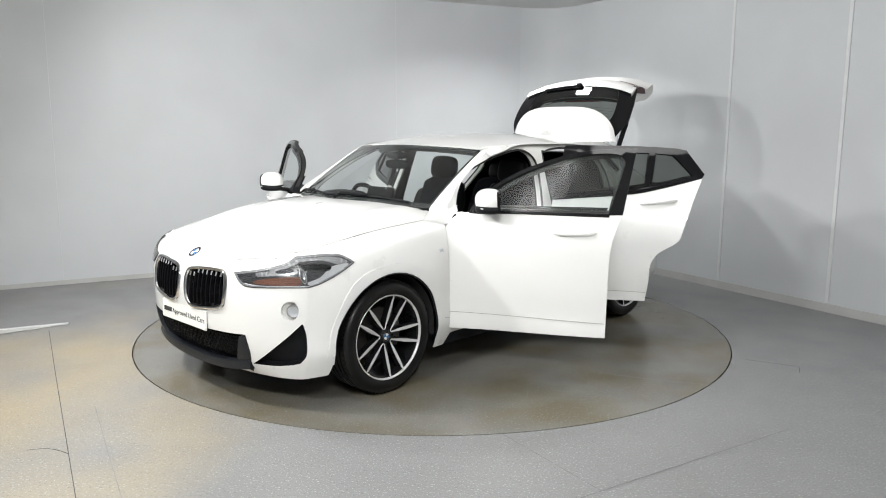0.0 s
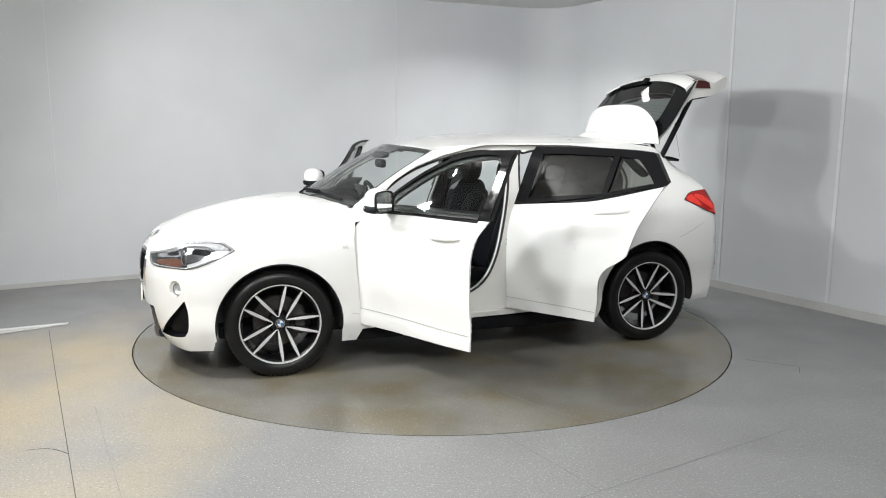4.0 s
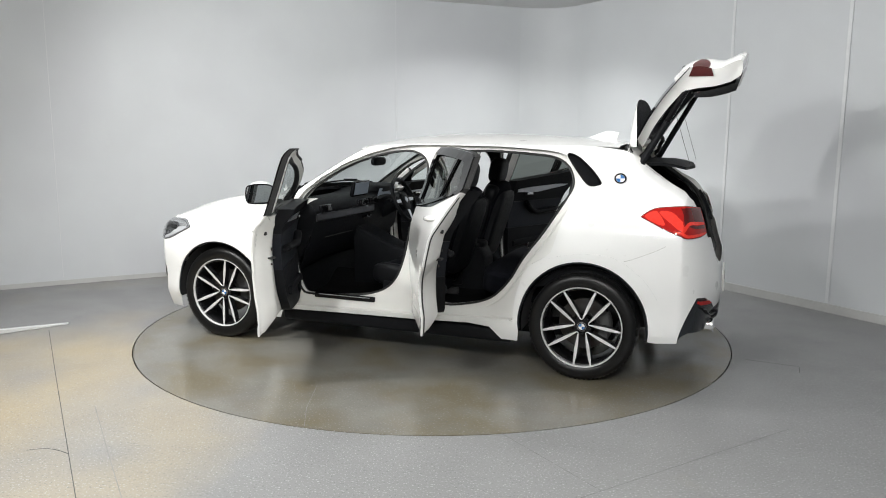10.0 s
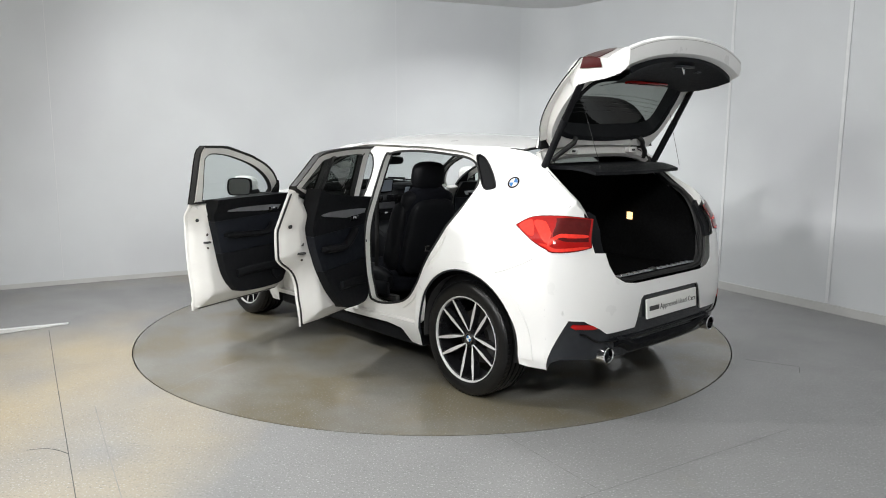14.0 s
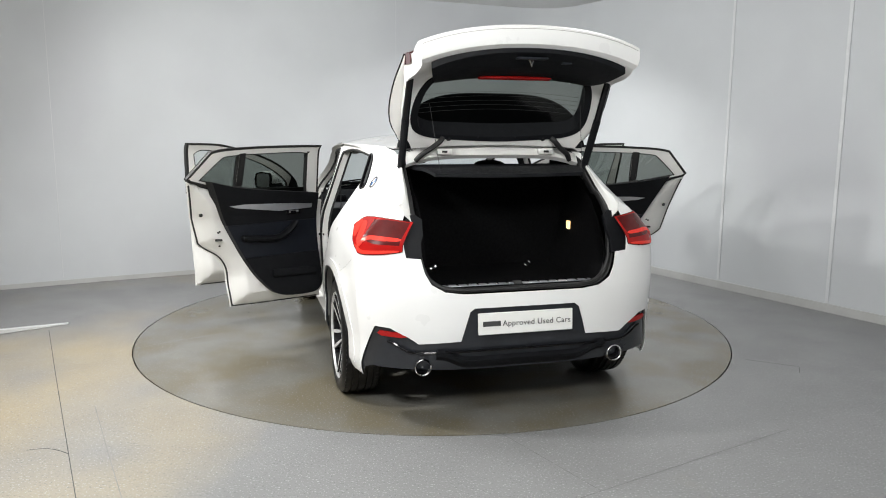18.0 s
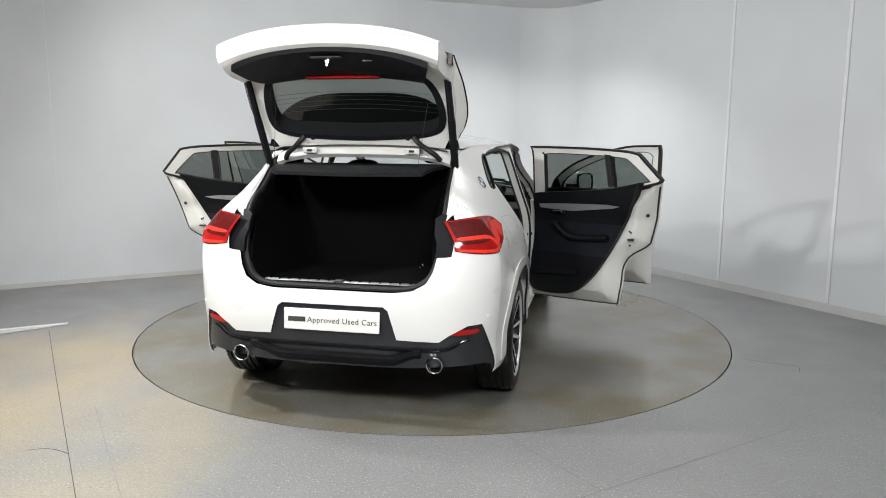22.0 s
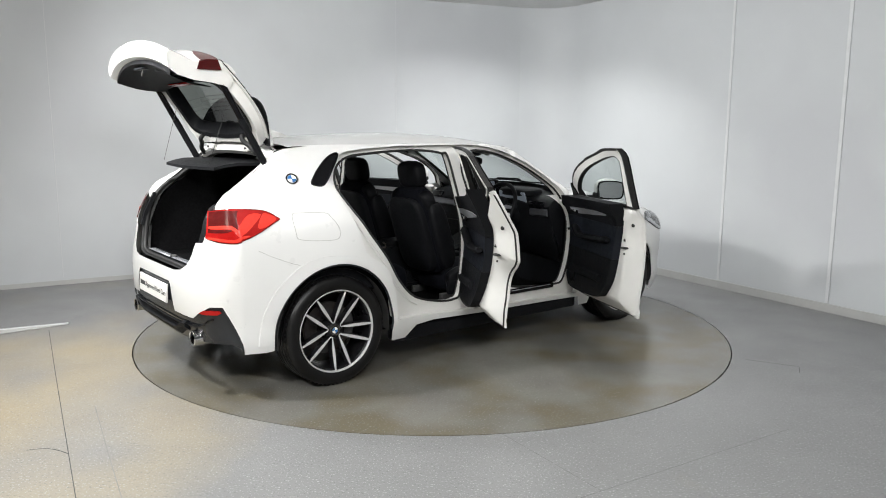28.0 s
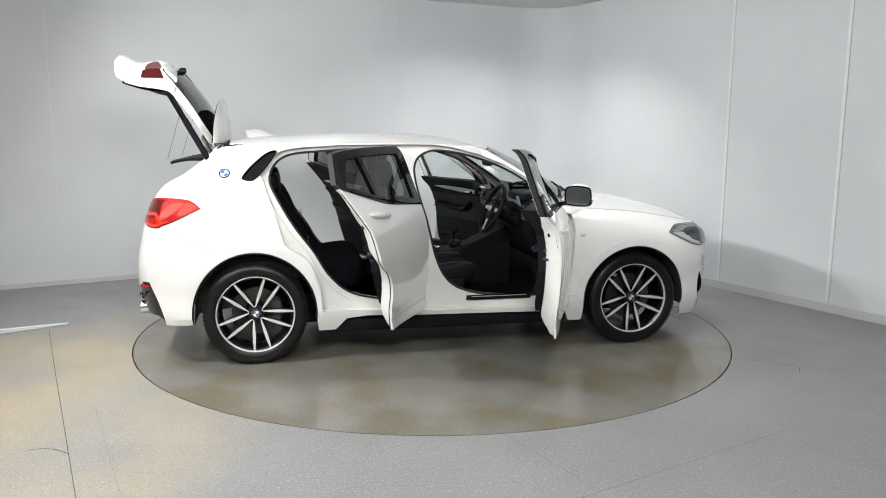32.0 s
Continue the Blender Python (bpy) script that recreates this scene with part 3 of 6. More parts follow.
def arch(cx, r, a0, a1, n=22, squash=1.0):
    return [(cx + r * math.cos(radians(a0 + (a1 - a0) * k / n)), 0.335 + squash * r * math.sin(radians(a0 + (a1 - a0) * k / n))) for k in range(n + 1)]


fd, rd = smooth_loop(FRONT_DOOR, 4), smooth_loop(REAR_DOOR, 4)
ff, rf = smooth_loop(FRONT_FRAME, 4), smooth_loop(REAR_FRAME, 4)
fh, rh = smooth_loop(FRONT_HOLE, 5), smooth_loop(REAR_HOLE, 5)

# front wing: from the door's edge to the headlamp's corner
hood_edge = [(x, hood_z(x, HOOD_Y(x)) - 0.002) for x in np.linspace(0.80, XF, 16)]
wing = [(.77, 1.02), (.80, 1.005)] + hood_edge[1:] + [(XF, .60), (XF, .30), (XF, .185), (1.74, .19), (1.728, .25)] + arch(1.335, .393, -12, 190, 26)[0:] + \
       [(.945, .19), (.85, .19), (.815, .26), (.822, .335), (.84, .50), (.857, .70), (.868, .86), (.851, .955), (.80, 1.015)]
LAMP_F = smooth_loop([(1.224, .818), (1.224, .818), (1.172, .855), (1.13, .864), (1.024, .862), (.90, .853), (.806, .843), (.65, .816), (.50, .790), (.355, .766), (.355, .766), (.40, .718), (.46, .703), (.68, .710),
                      (.85, .711), (.971, .714), (1.083, .752)], 4)


def wing_mesh():
    return sheet(even_loop(wing, 0.04), side_at, [], 0.045, 0.0, out=LEFT)


both("front_wing", wing_mesh, PAINT, label="white front wing with a wheel arch")

# side frame: roof rails, pillars, sill and rear quarter round the door openings
top_line = [(x, cant_z(x)) for x in np.linspace(.76, .24, 8)] + [(x, cant_z(x)) for x in np.linspace(.18, -1.3, 16)] + \
           [(x, cant_z(x)) for x in (-1.38, -1.45, -1.51, -1.57, -1.60, -1.64, -1.70, -1.76, -1.83, XR)]
rear_line = [(XR, z) for z in np.linspace(1.10, .28, 12)]
back_arch = arch(-1.335, .402, -8, 188, 26, 1.045)


def joined_doors():
    """The outline of both doors together, as the hole in the outer skin."""
    front = [(.71, 1.045), (.80, 1.005), (.851, .955), (.868, .86), (.857, .70), (.84, .50), (.822, .335), (.805, .298)]
    low = [(-.13, .318), (-.50, .335), (-.90, .35), (-.926, .37), (-.944, .50), (-.949, .605), (-.972, .668), (-1.018, .72), (-1.10, .768), (-1.142, .805), (-1.178, .93), (-1.223, 1.075), (-1.276, 1.222), (-1.289, 1.238)]
    top = [(-1.166, 1.388), (-1.105, 1.408), (-1.0, 1.421), (-.75, 1.437), (-.45, 1.441), (-.20, 1.441), (-.10, 1.438), (.02, 1.421), (.20, 1.376), (.40, 1.301), (.56, 1.207), (.66, 1.12)]
    return even_loop(front + low + top, 0.05)


DOORS = joined_doors()
DOORS_IN = [(min(x, .79 if z < .9 else .74 if z < 1.0 else x), z) for x, z in DOORS]
frame_outline = top_line + rear_line + [(-1.78, .275), (-1.728, .28)] + list(reversed(back_arch)) + \
    [(-.925, .205), (-.815, .205), (-.74, .285), (-.60, .30), (-.20, .285), (.40, .275), (.815, .265), (.83, .34), (.83, .9), (.76, 1.03)]


def skin_mesh():
    return sheet(even_loop(frame_outline, 0.05), side_at, [DOORS_IN, smooth_loop(QUARTER_GLASS, 4)], 0.045, 0.0, out=LEFT)



both("side_panel", skin_mesh, PAINT, label="white side panel with sill, pillars and rear quarter")


def jamb_mesh():
    grown = inset_loop(DOORS_IN, -0.004)
    bm = sheet(grown, lambda x, z: side_at(x, z, .05), [fh, rh], 0.045, 0.0, out=LEFT)
    line = even_loop(DOORS_IN, 0.05)
    ribbon([[side_at(x, z, 0.0), side_at(x, z, .05)] for x, z in line], False, True, False, bm)
    for lp in (fh, rh):
        ribbon([[side_at(x, z, .05), side_at(x, z, .10)] for x, z in even_loop(lp, .05)], False, True, False, bm)
    return bm


def wing_return():
    line = even_loop([(.70, 1.055), (.755, 1.028), (.80, 1.0), (.851, .955), (.868, .86), (.857, .70), (.84, .50), (.822, .335), (.81, .27)], .05, False)
    return ribbon([[side_at(x, z, 0.0), side_at(x - .004, z, .03), side_at(x - .03, z, .075), side_at(x - .11, z, .10)] for x, z in line], False, False, False)


both("wing_return", wing_return, PAINT_IN, label="white painted edge behind the wing")
both("door_jamb", jamb_mesh, PAINT_IN, label="white painted door jambs and pillars")
ridge = [q for q in even_loop(inset_loop(rh, -.040), .03) if (q[0] < -.70 and q[1] < 1.2)]
ridge.sort(key=lambda q: (q[1] - .4) - .9 * (q[0] + .7))
both("jamb_ridge", lambda: tube([side_at(x, z, .049) for x, z in ridge], .008, 6), PAINT_IN, label="pressed ridge along the rear door opening")
for hole in (fh, rh):
    both("door_seal", lambda: tube([side_at(x, z, .052) for x, z in even_loop(hole, .04)], .008, 6, True), SEAL, label="black rubber door seal")

# bonnet, roof, windscreen
bonnet = [tuple(front_at(front_u(y, z), z))[:2] for y, z in ((0, .80), (.12, .803), (.25, .810), (.40, .824), (.52, .842), (.60, .853))] + [(1.94, .642), (1.87, .668), (1.75, .710), (1.6, .743), (1.3, .773), (1.0, .788), (.82, .788), (.80, .76), (.845, .62), (.95, .42), (1.04, .2), (1.07, 0)]
bonnet = bonnet + [(x, -y) for x, y in reversed(bonnet[1:-1])]
part("bonnet", sheet(inset_loop(bonnet, -.003), lambda x, y: Vector((x, y, hood_z(x, y) + 0.018 * math.exp(-((abs(y) - .52 + .1 * (x - 1.2)) / .035) ** 2) * ease(2.15, 1.8, x) * 0.35)), step=0.045, thick=.004, out=(0, 0, 1)), PAINT, CAR, "white bonnet")
roof = [(.393 - .115 * (v / .64) ** 2, v) for v in np.linspace(-.64, .64, 11)] + [(x, ROOF_Y(x) + .001) for x in np.linspace(.18, -1.48, 15)] + \
       [(-1.505 + .03 * (v / .5) ** 2, v) for v in np.linspace(.48, -.48, 9)] + [(x, -ROOF_Y(x) - .001) for x in np.linspace(-1.48, .18, 15)]
part("roof", sheet(roof, lambda x, y: Vector((x, y, roof_z(x, y))), step=0.06, thick=.004, out=(0, 0, 1)), PAINT, CAR, "white roof")


def screen_at(v, w, d=0.0):
    b = Vector((1.03 - .21 * v * v, .690 * v, 1.078 - .022 * v * v))
    t = Vector((.395 - .115 * v * v, .640 * v, 1.432 - .032 * v * v))
    return b.lerp(t, w) + Vector((.45, .1 * v, .89)) * (.022 * 4 * w * (1 - w) * (1 - .5 * v * v) - d)


def pillar_cover():
    """The white outside of the windscreen pillar, between the glass and the door opening."""
    rows = []
    # its foot runs out into the wing, beside the corner of the bonnet
    for x, xo, zo in ((.965, .965, .992), (.945, .942, .990), (.92, .914, .984), (.895, .884, .974), (.87, .858, .968), (.85, .825, .988), (.835, .785, 1.012)):
        yi = HOOD_Y(x) - .085 * ease(.97, .83, x) ** .7
        hz = hood_z(x, HOOD_Y(x))
        a, m, o = Vector((x, yi, hood_z(x, yi) + .003)), Vector((x, HOOD_Y(x) - .006, hz + .0035)), side_at(xo, zo, -.0015)
        rows.append([a, m, m.lerp(o, .55) + Vector((0, .006, .005)) * ease(.97, .84, xo), o, o + Vector((-.026, .030, -.022)) * max(.02, ease(.88, .82, xo))])
    for w in np.linspace(.0, 1.0, 16):
        g = screen_at(1, w, .003)
        x = max(.19, g.x - .025 * (1 - w) - .065 * ease(.30, 0, w))
        o = side_at(x, cant_z(x) - .003 - .045 * ease(.22, 0, w), -.0015)
        k = 1 - .6 * w
        rows.append([g, g.lerp(o, .35) + Vector((.004, .004, .011)) * k, g.lerp(o, .75) + Vector((.003, .006, .006)) * k, o, o + Vector((-.026, .030, -.022)) * max(.02, ease(.10, 0, w))])
    for x in (.235, .17, .10, .02, -.06):
        yi = ROOF_Y(x) - .03
        a, o = Vector((x, yi, roof_z(x, yi) + .003 * ease(-.06, .1, x))), side_at(x, cant_z(x) - .004, -.0005)
        rows.append([a, a.lerp(o, .45) + Vector((0, .001, .003)), a.lerp(o, .8) + Vector((0, .002, .003)), o, o + Vector((0, .0004, -.001))])
    return ribbon(rows, False, False, False)


both("windscreen_pillar", pillar_cover, PAINT, label="white windscreen pillar")


# ---- wheels ----
def wheel_meshes():
    """The meshes of one wheel about the y axis; outwards is +y."""
    R, w = 0.338, 0.112
    tread = [(.254, .100), (.262, .106), (.285, .112), (.305, .111), (.322, .104), (.331, .094), (.335, .086)]
    prof = list(tread)
    for g in (.058, .022, -.022, -.058):
        prof += [(R, g + .006), (R - .008, g + .005), (R - .008, g - .005), (R, g - .006)]
    prof += [(r, -y) for r, y in reversed(tread)]
    tyre = lathe(prof, 72)
    for k in range(72):
        a = k * math.tau / 72
        for s in (1, -1):
            block((R - .0065) * math.cos(a), s * .081, (R - .0065) * math.sin(a), .010, .024, .014, 0, 1, Matrix.Rotation(-a, 4, "Y"), tyre)
    barrel = lathe([(.247, .098), (.249, .104), (.255, .106), (.256, .101), (.249, .096), (.236, .088), (.228, .05), (.222, -.06), (.240, -.095), (.256, -.101)], 64)
    lip = lathe([(.2445, .094), (.245, .101), (.249, .1065), (.2535, .1075), (.2555, .104)], 64)
    spokes = []
    for k in range(5):
        for s in (1, -1):
            bm = bmesh.new()
            a = radians(90 + 72 * k)
            rows = []
            p0 = np.array((.052, s * .0085))
            p1 = np.array((.2435 * math.cos(radians(23.5)), s * .2435 * math.sin(radians(23.5))))
            way = (p1 - p0) / np.linalg.norm(p1 - p0)
            across = np.array((-way[1], way[0]))
            c, sn = math.cos(a), math.sin(a)
            for q in range(9):
                f = q / 8
                mid = p0 + (p1 - p0) * f
                wd = .0040 + .0062 * math.sin(math.pi * min(1, f * 1.02)) ** .9 + .0022 * f
                face = .070 + .032 * f
                deep = face - .042

                def at(l, y):
                    g = mid + across * l
                    return Vector((c * g[0] - sn * g[1], y, sn * g[0] + c * g[1]))
                rows.append([at(-wd * 1.15, deep), at(-wd * 1.0, face - .004), at(-wd * .9, face), at(wd * .9, face), at(wd * 1.0, face - .004), at(wd * 1.15, deep)])
            ribbon(rows, True, False, True, bm)
            bmesh.ops.recalc_face_normals(bm, faces=bm.faces[:])
            bm.normal_update()
            for f in bm.faces:
                c = f.calc_center_median()
                f.material_index = 1 if f.normal.y > .85 else 0
            spokes.append(bm)
    for k in range(5):
        # the bright bow that joins the two arms of a pair
        a = radians(90 + 72 * k)
        c, sn = math.cos(a), math.sin(a)
        path = []
        for g in ((.062, .0125), (.052, .0098), (.0475, .0055), (.046, 0), (.0475, -.0055), (.052, -.0098), (.062, -.0125)):
            path.append(Vector((c * g[0] - sn * g[1], .0705, sn * g[0] + c * g[1])))
        bm = tube(path, .0032, 6)
        for f in bm.faces:
            f.material_index = 1
        spokes.append(bm)
    hub = lathe([(.0001, .072), (.034, .072), (.036, .070), (.040, .064), (.050, .064), (.056, .058), (.060, .044), (.060, .0)], 32)
    for k in range(5):
        a = radians(90 + 36 + 72 * k)
        tmp = lathe([(.0001, .058), (.0085, .058), (.0095, .062), (.0115, .062), (.0115, .04)], 10)
        tmp.transform(Matrix.Translation((.047 * math.cos(a), .008, .047 * math.sin(a))))
        merge(hub, tmp)
    disc = lathe([(.062, -.005), (.075, .012), (.078, -.014), (.160, -.014), (.162, -.02), (.160, -.040), (.07, -.040)], 48)
    cal = lathe([(.105, .012), (.160, .014), (.172, .004), (.174, -.05), (.110, -.05)], 10, None, radians(150), radians(215), closed=True)
    return tyre, barrel, lip, spokes, hub, disc, cal


def emblem(parent, place, r, deep=.004, name="emblem"):
    """A round badge: dark ring, chrome rim and four quarters in blue and white. place turns (a, b, d) into a point."""
    def disc_sheet(r0, r1, a0, a1, d, n=24):
        bm = bmesh.new()
        rows = []
        for k in range(n + 1):
            a = a0 + (a1 - a0) * k / n
            rows.append([place(r0 * math.cos(a), r0 * math.sin(a), d), place(r1 * math.cos(a), r1 * math.sin(a), d), place(r1 * math.cos(a), r1 * math.sin(a), d - deep)])
        return ribbon(rows, False, False, False, bm)
    ob = part(name, disc_sheet(r * .70, r * .93, 0, math.tau, deep, 32), BLACK_GLOSS, parent, "round badge with blue and white quarters", fix=False)
    rim = disc_sheet(r * .93, r, 0, math.tau, deep * 1.15, 32)
    bm = disc_sheet(r * .67, r * .72, 0, math.tau, deep * 1.1, 32)
    merge(rim, bm)
    quarters = [disc_sheet(.0001, r * .68, k * math.pi / 2, (k + 1) * math.pi / 2, deep, 8) for k in range(4)]
    merge(quarters[0], quarters[2])
    merge(quarters[1], quarters[3])
    return ob, rim, quarters[0], quarters[1]


def add_emblem(parent, place, r, deep=.004, thing_level=1):
    ob, rim, q0, q1 = emblem(parent, place, r, deep)
    holder = ob if thing_level == 1 else parent
    part("badge_rim", rim, CHROME, holder)
    part("badge_quarter", q0, BLUE, holder)
    part("badge_quarter", q1, EMBLEM_WHITE, holder)
    return ob


def add_wheel(x, side, turn):
    tyre, barrel, lip, spokes, hub, disc, cal = wheel_meshes()
    base = part("wheel", barrel, ALLOY_DARK, CAR, "dark and bright-turned alloy wheel with a black tyre", fix=True)
    rot = Matrix.Rotation(radians(turn), 4, "Y")
    m = Matrix.Translation((x, side * .775, .338)) @ (Matrix() if side > 0 else Matrix.Rotation(math.pi, 4, "Z"))
    base.matrix_basis = m
    part("tyre", tyre, RUBBER, base, "black low-profile tyre", fix=True)
    ob = part("rim_lip", lip, ALLOY, base, "bright rim edge")
    for bm in spokes:
        bm.transform(rot)
        part("spoke", bm, [ALLOY_DARK, ALLOY], base)
    hub.transform(rot)
    part("hub", hub, ALLOY_DARK, base)
    part("brake_disc", disc, STEEL, base, "steel brake disc", fix=True)
    part("brake_caliper", cal, IRON, base, fix=True)
    c, s = math.cos(radians(turn)), math.sin(radians(turn))
    add_emblem(base, lambda a, b, d: Vector((a * c + b * s, .072 + d, -a * s + b * c)), .029, .003, 2)
    return base


for wx, ws, wt in ((1.335, 1, 14.5), (-1.335, 1, 3.5), (1.335, -1, 3), (-1.335, -1, 9)):
    add_wheel(wx, ws, wt)


# ---- nose: bumper, grilles, lamps ----
def fu(y, z):
    return (front_u(y, z), z)


nose_top = [(y, z) for y, z in ((0, .80), (.12, .803), (.25, .810), (.40, .824), (.52, .842), (.60, .853))]
half = [fu(y, z + .006) for y, z in nose_top] + [(.62, .866), (.95, .880), (.95, .60), (.95, .185), (.60, .185), (.30, .19), (0, .192)]
nose = half + [(-u, z) for u, z in reversed(half[1:-1])]
KIDNEY = smooth_loop([fu(y, z) for y, z in ((.036, .68), (.043, .720), (.075, .748), (.20, .764), (.34, .768), (.388, .750), (.408, .69), (.402, .61), (.37, .568), (.24, .548), (.12, .541), (.062, .566), (.040, .62))], 4)
VENT = smooth_loop([(.44, .258), (.44, .258), (.60, .375), (.80, .498), (.84, .503), (.84, .503), (.895, .43), (.885, .34), (.80, .283), (.80, .283), (.62, .262)], 4)
LOWER = smooth_loop([(.0, .428), (.30, .428), (.425, .432), (.425, .432), (.435, .33), (.425, .205), (.425, .205), (.30, .205), (.0, .215)], 3, False)
LOWER = LOWER + [(-u, z) for u, z in reversed(LOWER[1:-1])]
FOG = [(.715 + .070 * math.cos(k * math.tau / 20), .581 + .052 * math.sin(k * math.tau / 20)) for k in range(20)]


def mirror_loop(lp):
    return [(-u, z) for u, z in reversed(lp)]


part("front_bumper", sheet(even_loop(nose, .04), front_at, [KIDNEY, mirror_loop(KIDNEY), VENT, mirror_loop(VENT), LOWER, FOG, mirror_loop(FOG)], .04, .003, out=(1, 0, 0)), PAINT, CAR, "white front bumper with dark intakes")


def band(loop, place, d0, d1, bm=None):
    """A wall along a loop between two heights over a surface."""
    a, b = raised(place, d0), raised(place, d1)
    return ribbon([[a(*q), b(*q)] for q in loop], False, True, False, bm)


def tray(loop, place, deep, step=.04):
    """A sunken floor with its side walls."""
    bm = band(loop, place, 0.0, -deep)
    return sheet(loop, raised(place, -deep), (), step, 0.0, bm)


for sgn in (1, -1):
    turn = (lambda lp: lp) if sgn > 0 else mirror_loop
    lp = turn(KIDNEY)
    grille = part("kidney_grille", tray(lp, front_at, .045), GAP, CAR, "chrome-framed kidney grille with upright black slats", fix=True)
    part("grille_frame", tube([raised(front_at, .004)(*q) for q in lp], .011, 8, True), CHROME, grille, "chrome grille surround")
    for k in range(8):
        y = sgn * (.085 + .04 * k)
        zs = [z for z in np.linspace(.552, .760, 10) if inside(lp, front_u(y, z), z)]
        if len(zs) < 3:
            continue
        rows = []
        for z in zs:
            c = front_at(front_u(y, z), z)
            rows.append([c + Vector((-.030, -.004, 0)), c + Vector((.002, -.0045, 0)), c + Vector((.006, 0, 0)), c + Vector((.002, .0045, 0)), c + Vector((-.030, .004, 0))])
        slat = part("grille_slat", ribbon(rows), BLACK_GLOSS, grille)
        tip = rows[-1]
        part("slat_tip", tube([rows[-2][2] + Vector((.001, 0, 0)), tip[2] + Vector((.001, 0, 0))], .0048, 6), CHROME, slat)
    lp = turn(VENT)
    vent = part("bumper_vent", tray(lp, front_at, .05), BLACK_PLASTIC, CAR, "black triangular bumper intake", fix=True)
    lp = turn(FOG)
    fog = part("fog_lamp", tray(lp, front_at, .035), PAINT, CAR, "round fog lamp in a white recess", fix=True)
    c, n = front_at(sgn * .738, .579), None
    ax = (raised(front_at, .1)(sgn * .738, .579) - c).normalized()
    m = Matrix.Translation(c - ax * .020) @ ax.to_track_quat("Y", "Z").to_matrix().to_4x4()
    bm = lathe([(.0001, -.004), (.020, -.002), (.030, .008), (.033, .014)], 24)
    bm.transform(m)
    part("fog_reflector", bm, LAMP_SILVER, fog)
    bm = lathe([(.032, .010), (.033, .018), (.038, .018), (.039, .0)], 24)
    bm.transform(m)
    part("fog_ring", bm, CHROME, fog)
    bm = lathe([(.0001, .022), (.018, .020), (.033, .015)], 24)
    bm.transform(m)
    part("fog_lens", bm, LENS, fog)
    # headlamp
    lp = turn(LAMP_F)
    up = raised(front_at, .004)
    lamp = part("headlamp", sheet(lp, raised(front_at, .0012), (), .03, 0.0), BLACK_GLOSS, CAR, "clear headlamp with black and silver inner bowl and amber reflector", fix=False)
    ring_in = inset_loop(lp, .008)
    part("lamp_frame", sheet(lp, raised(front_at, .006), [ring_in], .03, .004), STEEL_GREY, lamp, "grey lamp frame")
    part("lamp_bowl", sheet(ring_in, raised(front_at, .0022), (), .03, 0.0), LAMP_BOWL, lamp)

    def lamp_piece(name, pts, d, mat, label=""):
        part(name, sheet(turn(smooth_loop(pts, 3)), raised(front_at, d), (), .025, .0012), mat, lamp, label)
    lamp_piece("lamp_brow", [(.58, .796), (.72, .824), (.88, .844), (1.03, .853), (1.13, .852), (1.195, .822), (1.12, .818), (1.06, .838), (.96, .836), (.80, .822), (.62, .790)], .0040, STEEL_GREY, "grey upper reflector")
    lamp_piece("lamp_wedge", [(1.085, .805), (1.19, .816), (1.15, .788), (1.08, .755), (.98, .722), (.93, .728), (1.02, .757)], .0042, LAMP_SILVER, "silver outer reflector")
    lamp_piece("light_guide", [(.88, .812), (1.00, .824), (1.085, .812), (1.07, .786), (.99, .796), (.89, .790)], .0048, BLACK_GLOSS, "black light guide")
    lamp_piece("lamp_step", [(.50, .778), (.60, .790), (.78, .806), (.80, .782), (.62, .768), (.50, .758)], .0036, STEEL_GREY)
    lamp_piece("lamp_step", [(.62, .792), (.74, .806), (.77, .790), (.64, .778)], .0044, GREY_PLASTIC)
    lamp_piece("amber_reflector", [(.475, .722), (.51, .742), (.62, .758), (.79, .764), (.825, .742), (.80, .722), (.62, .719)], .0046, AMBER)
    lens = [(.872 + .050 * math.cos(a), .768 + .037 * math.sin(a)) for a in (k * math.tau / 24 for k in range(24))]
    part("projector_lens", sheet(turn(lens), raised(front_at, .0052), (), .02, .002), GREY_PLASTIC, lamp, "round projector lens")
    part("lens_ring", tube([raised(front_at, .0060)(*q) for q in turn(lens)], .0022, 5, True), STEEL_GREY, lamp)
    # a paler oval laid on the dark lens paints its highlight
    glint = [(.872 + .016 * math.cos(a), .772 + .026 * math.sin(a)) for a in (k * math.tau / 16 for k in range(16))]
    part("lens_glint", sheet(turn(glint), raised(front_at, .0062), (), .02, .002), LAMP_BOWL, lamp)
    low_line = [raised(front_at, .0062)(u, z) for u, z in turn(smooth_loop([(.43, .717), (.50, .711), (.70, .713), (.86, .715), (.965, .720), (1.07, .758), (1.15, .790)], 3, False))]
    part("lamp_line", tube(low_line, .0022, 5), LAMP_SILVER, lamp)
    part("lamp_cover", sheet(lp, raised(front_at, .010), (), .03, 0.0), LENS, lamp)
    part("lamp_edge", tube([raised(front_at, .002)(*q) for q in lp], .0045, 6, True), GAP, lamp)

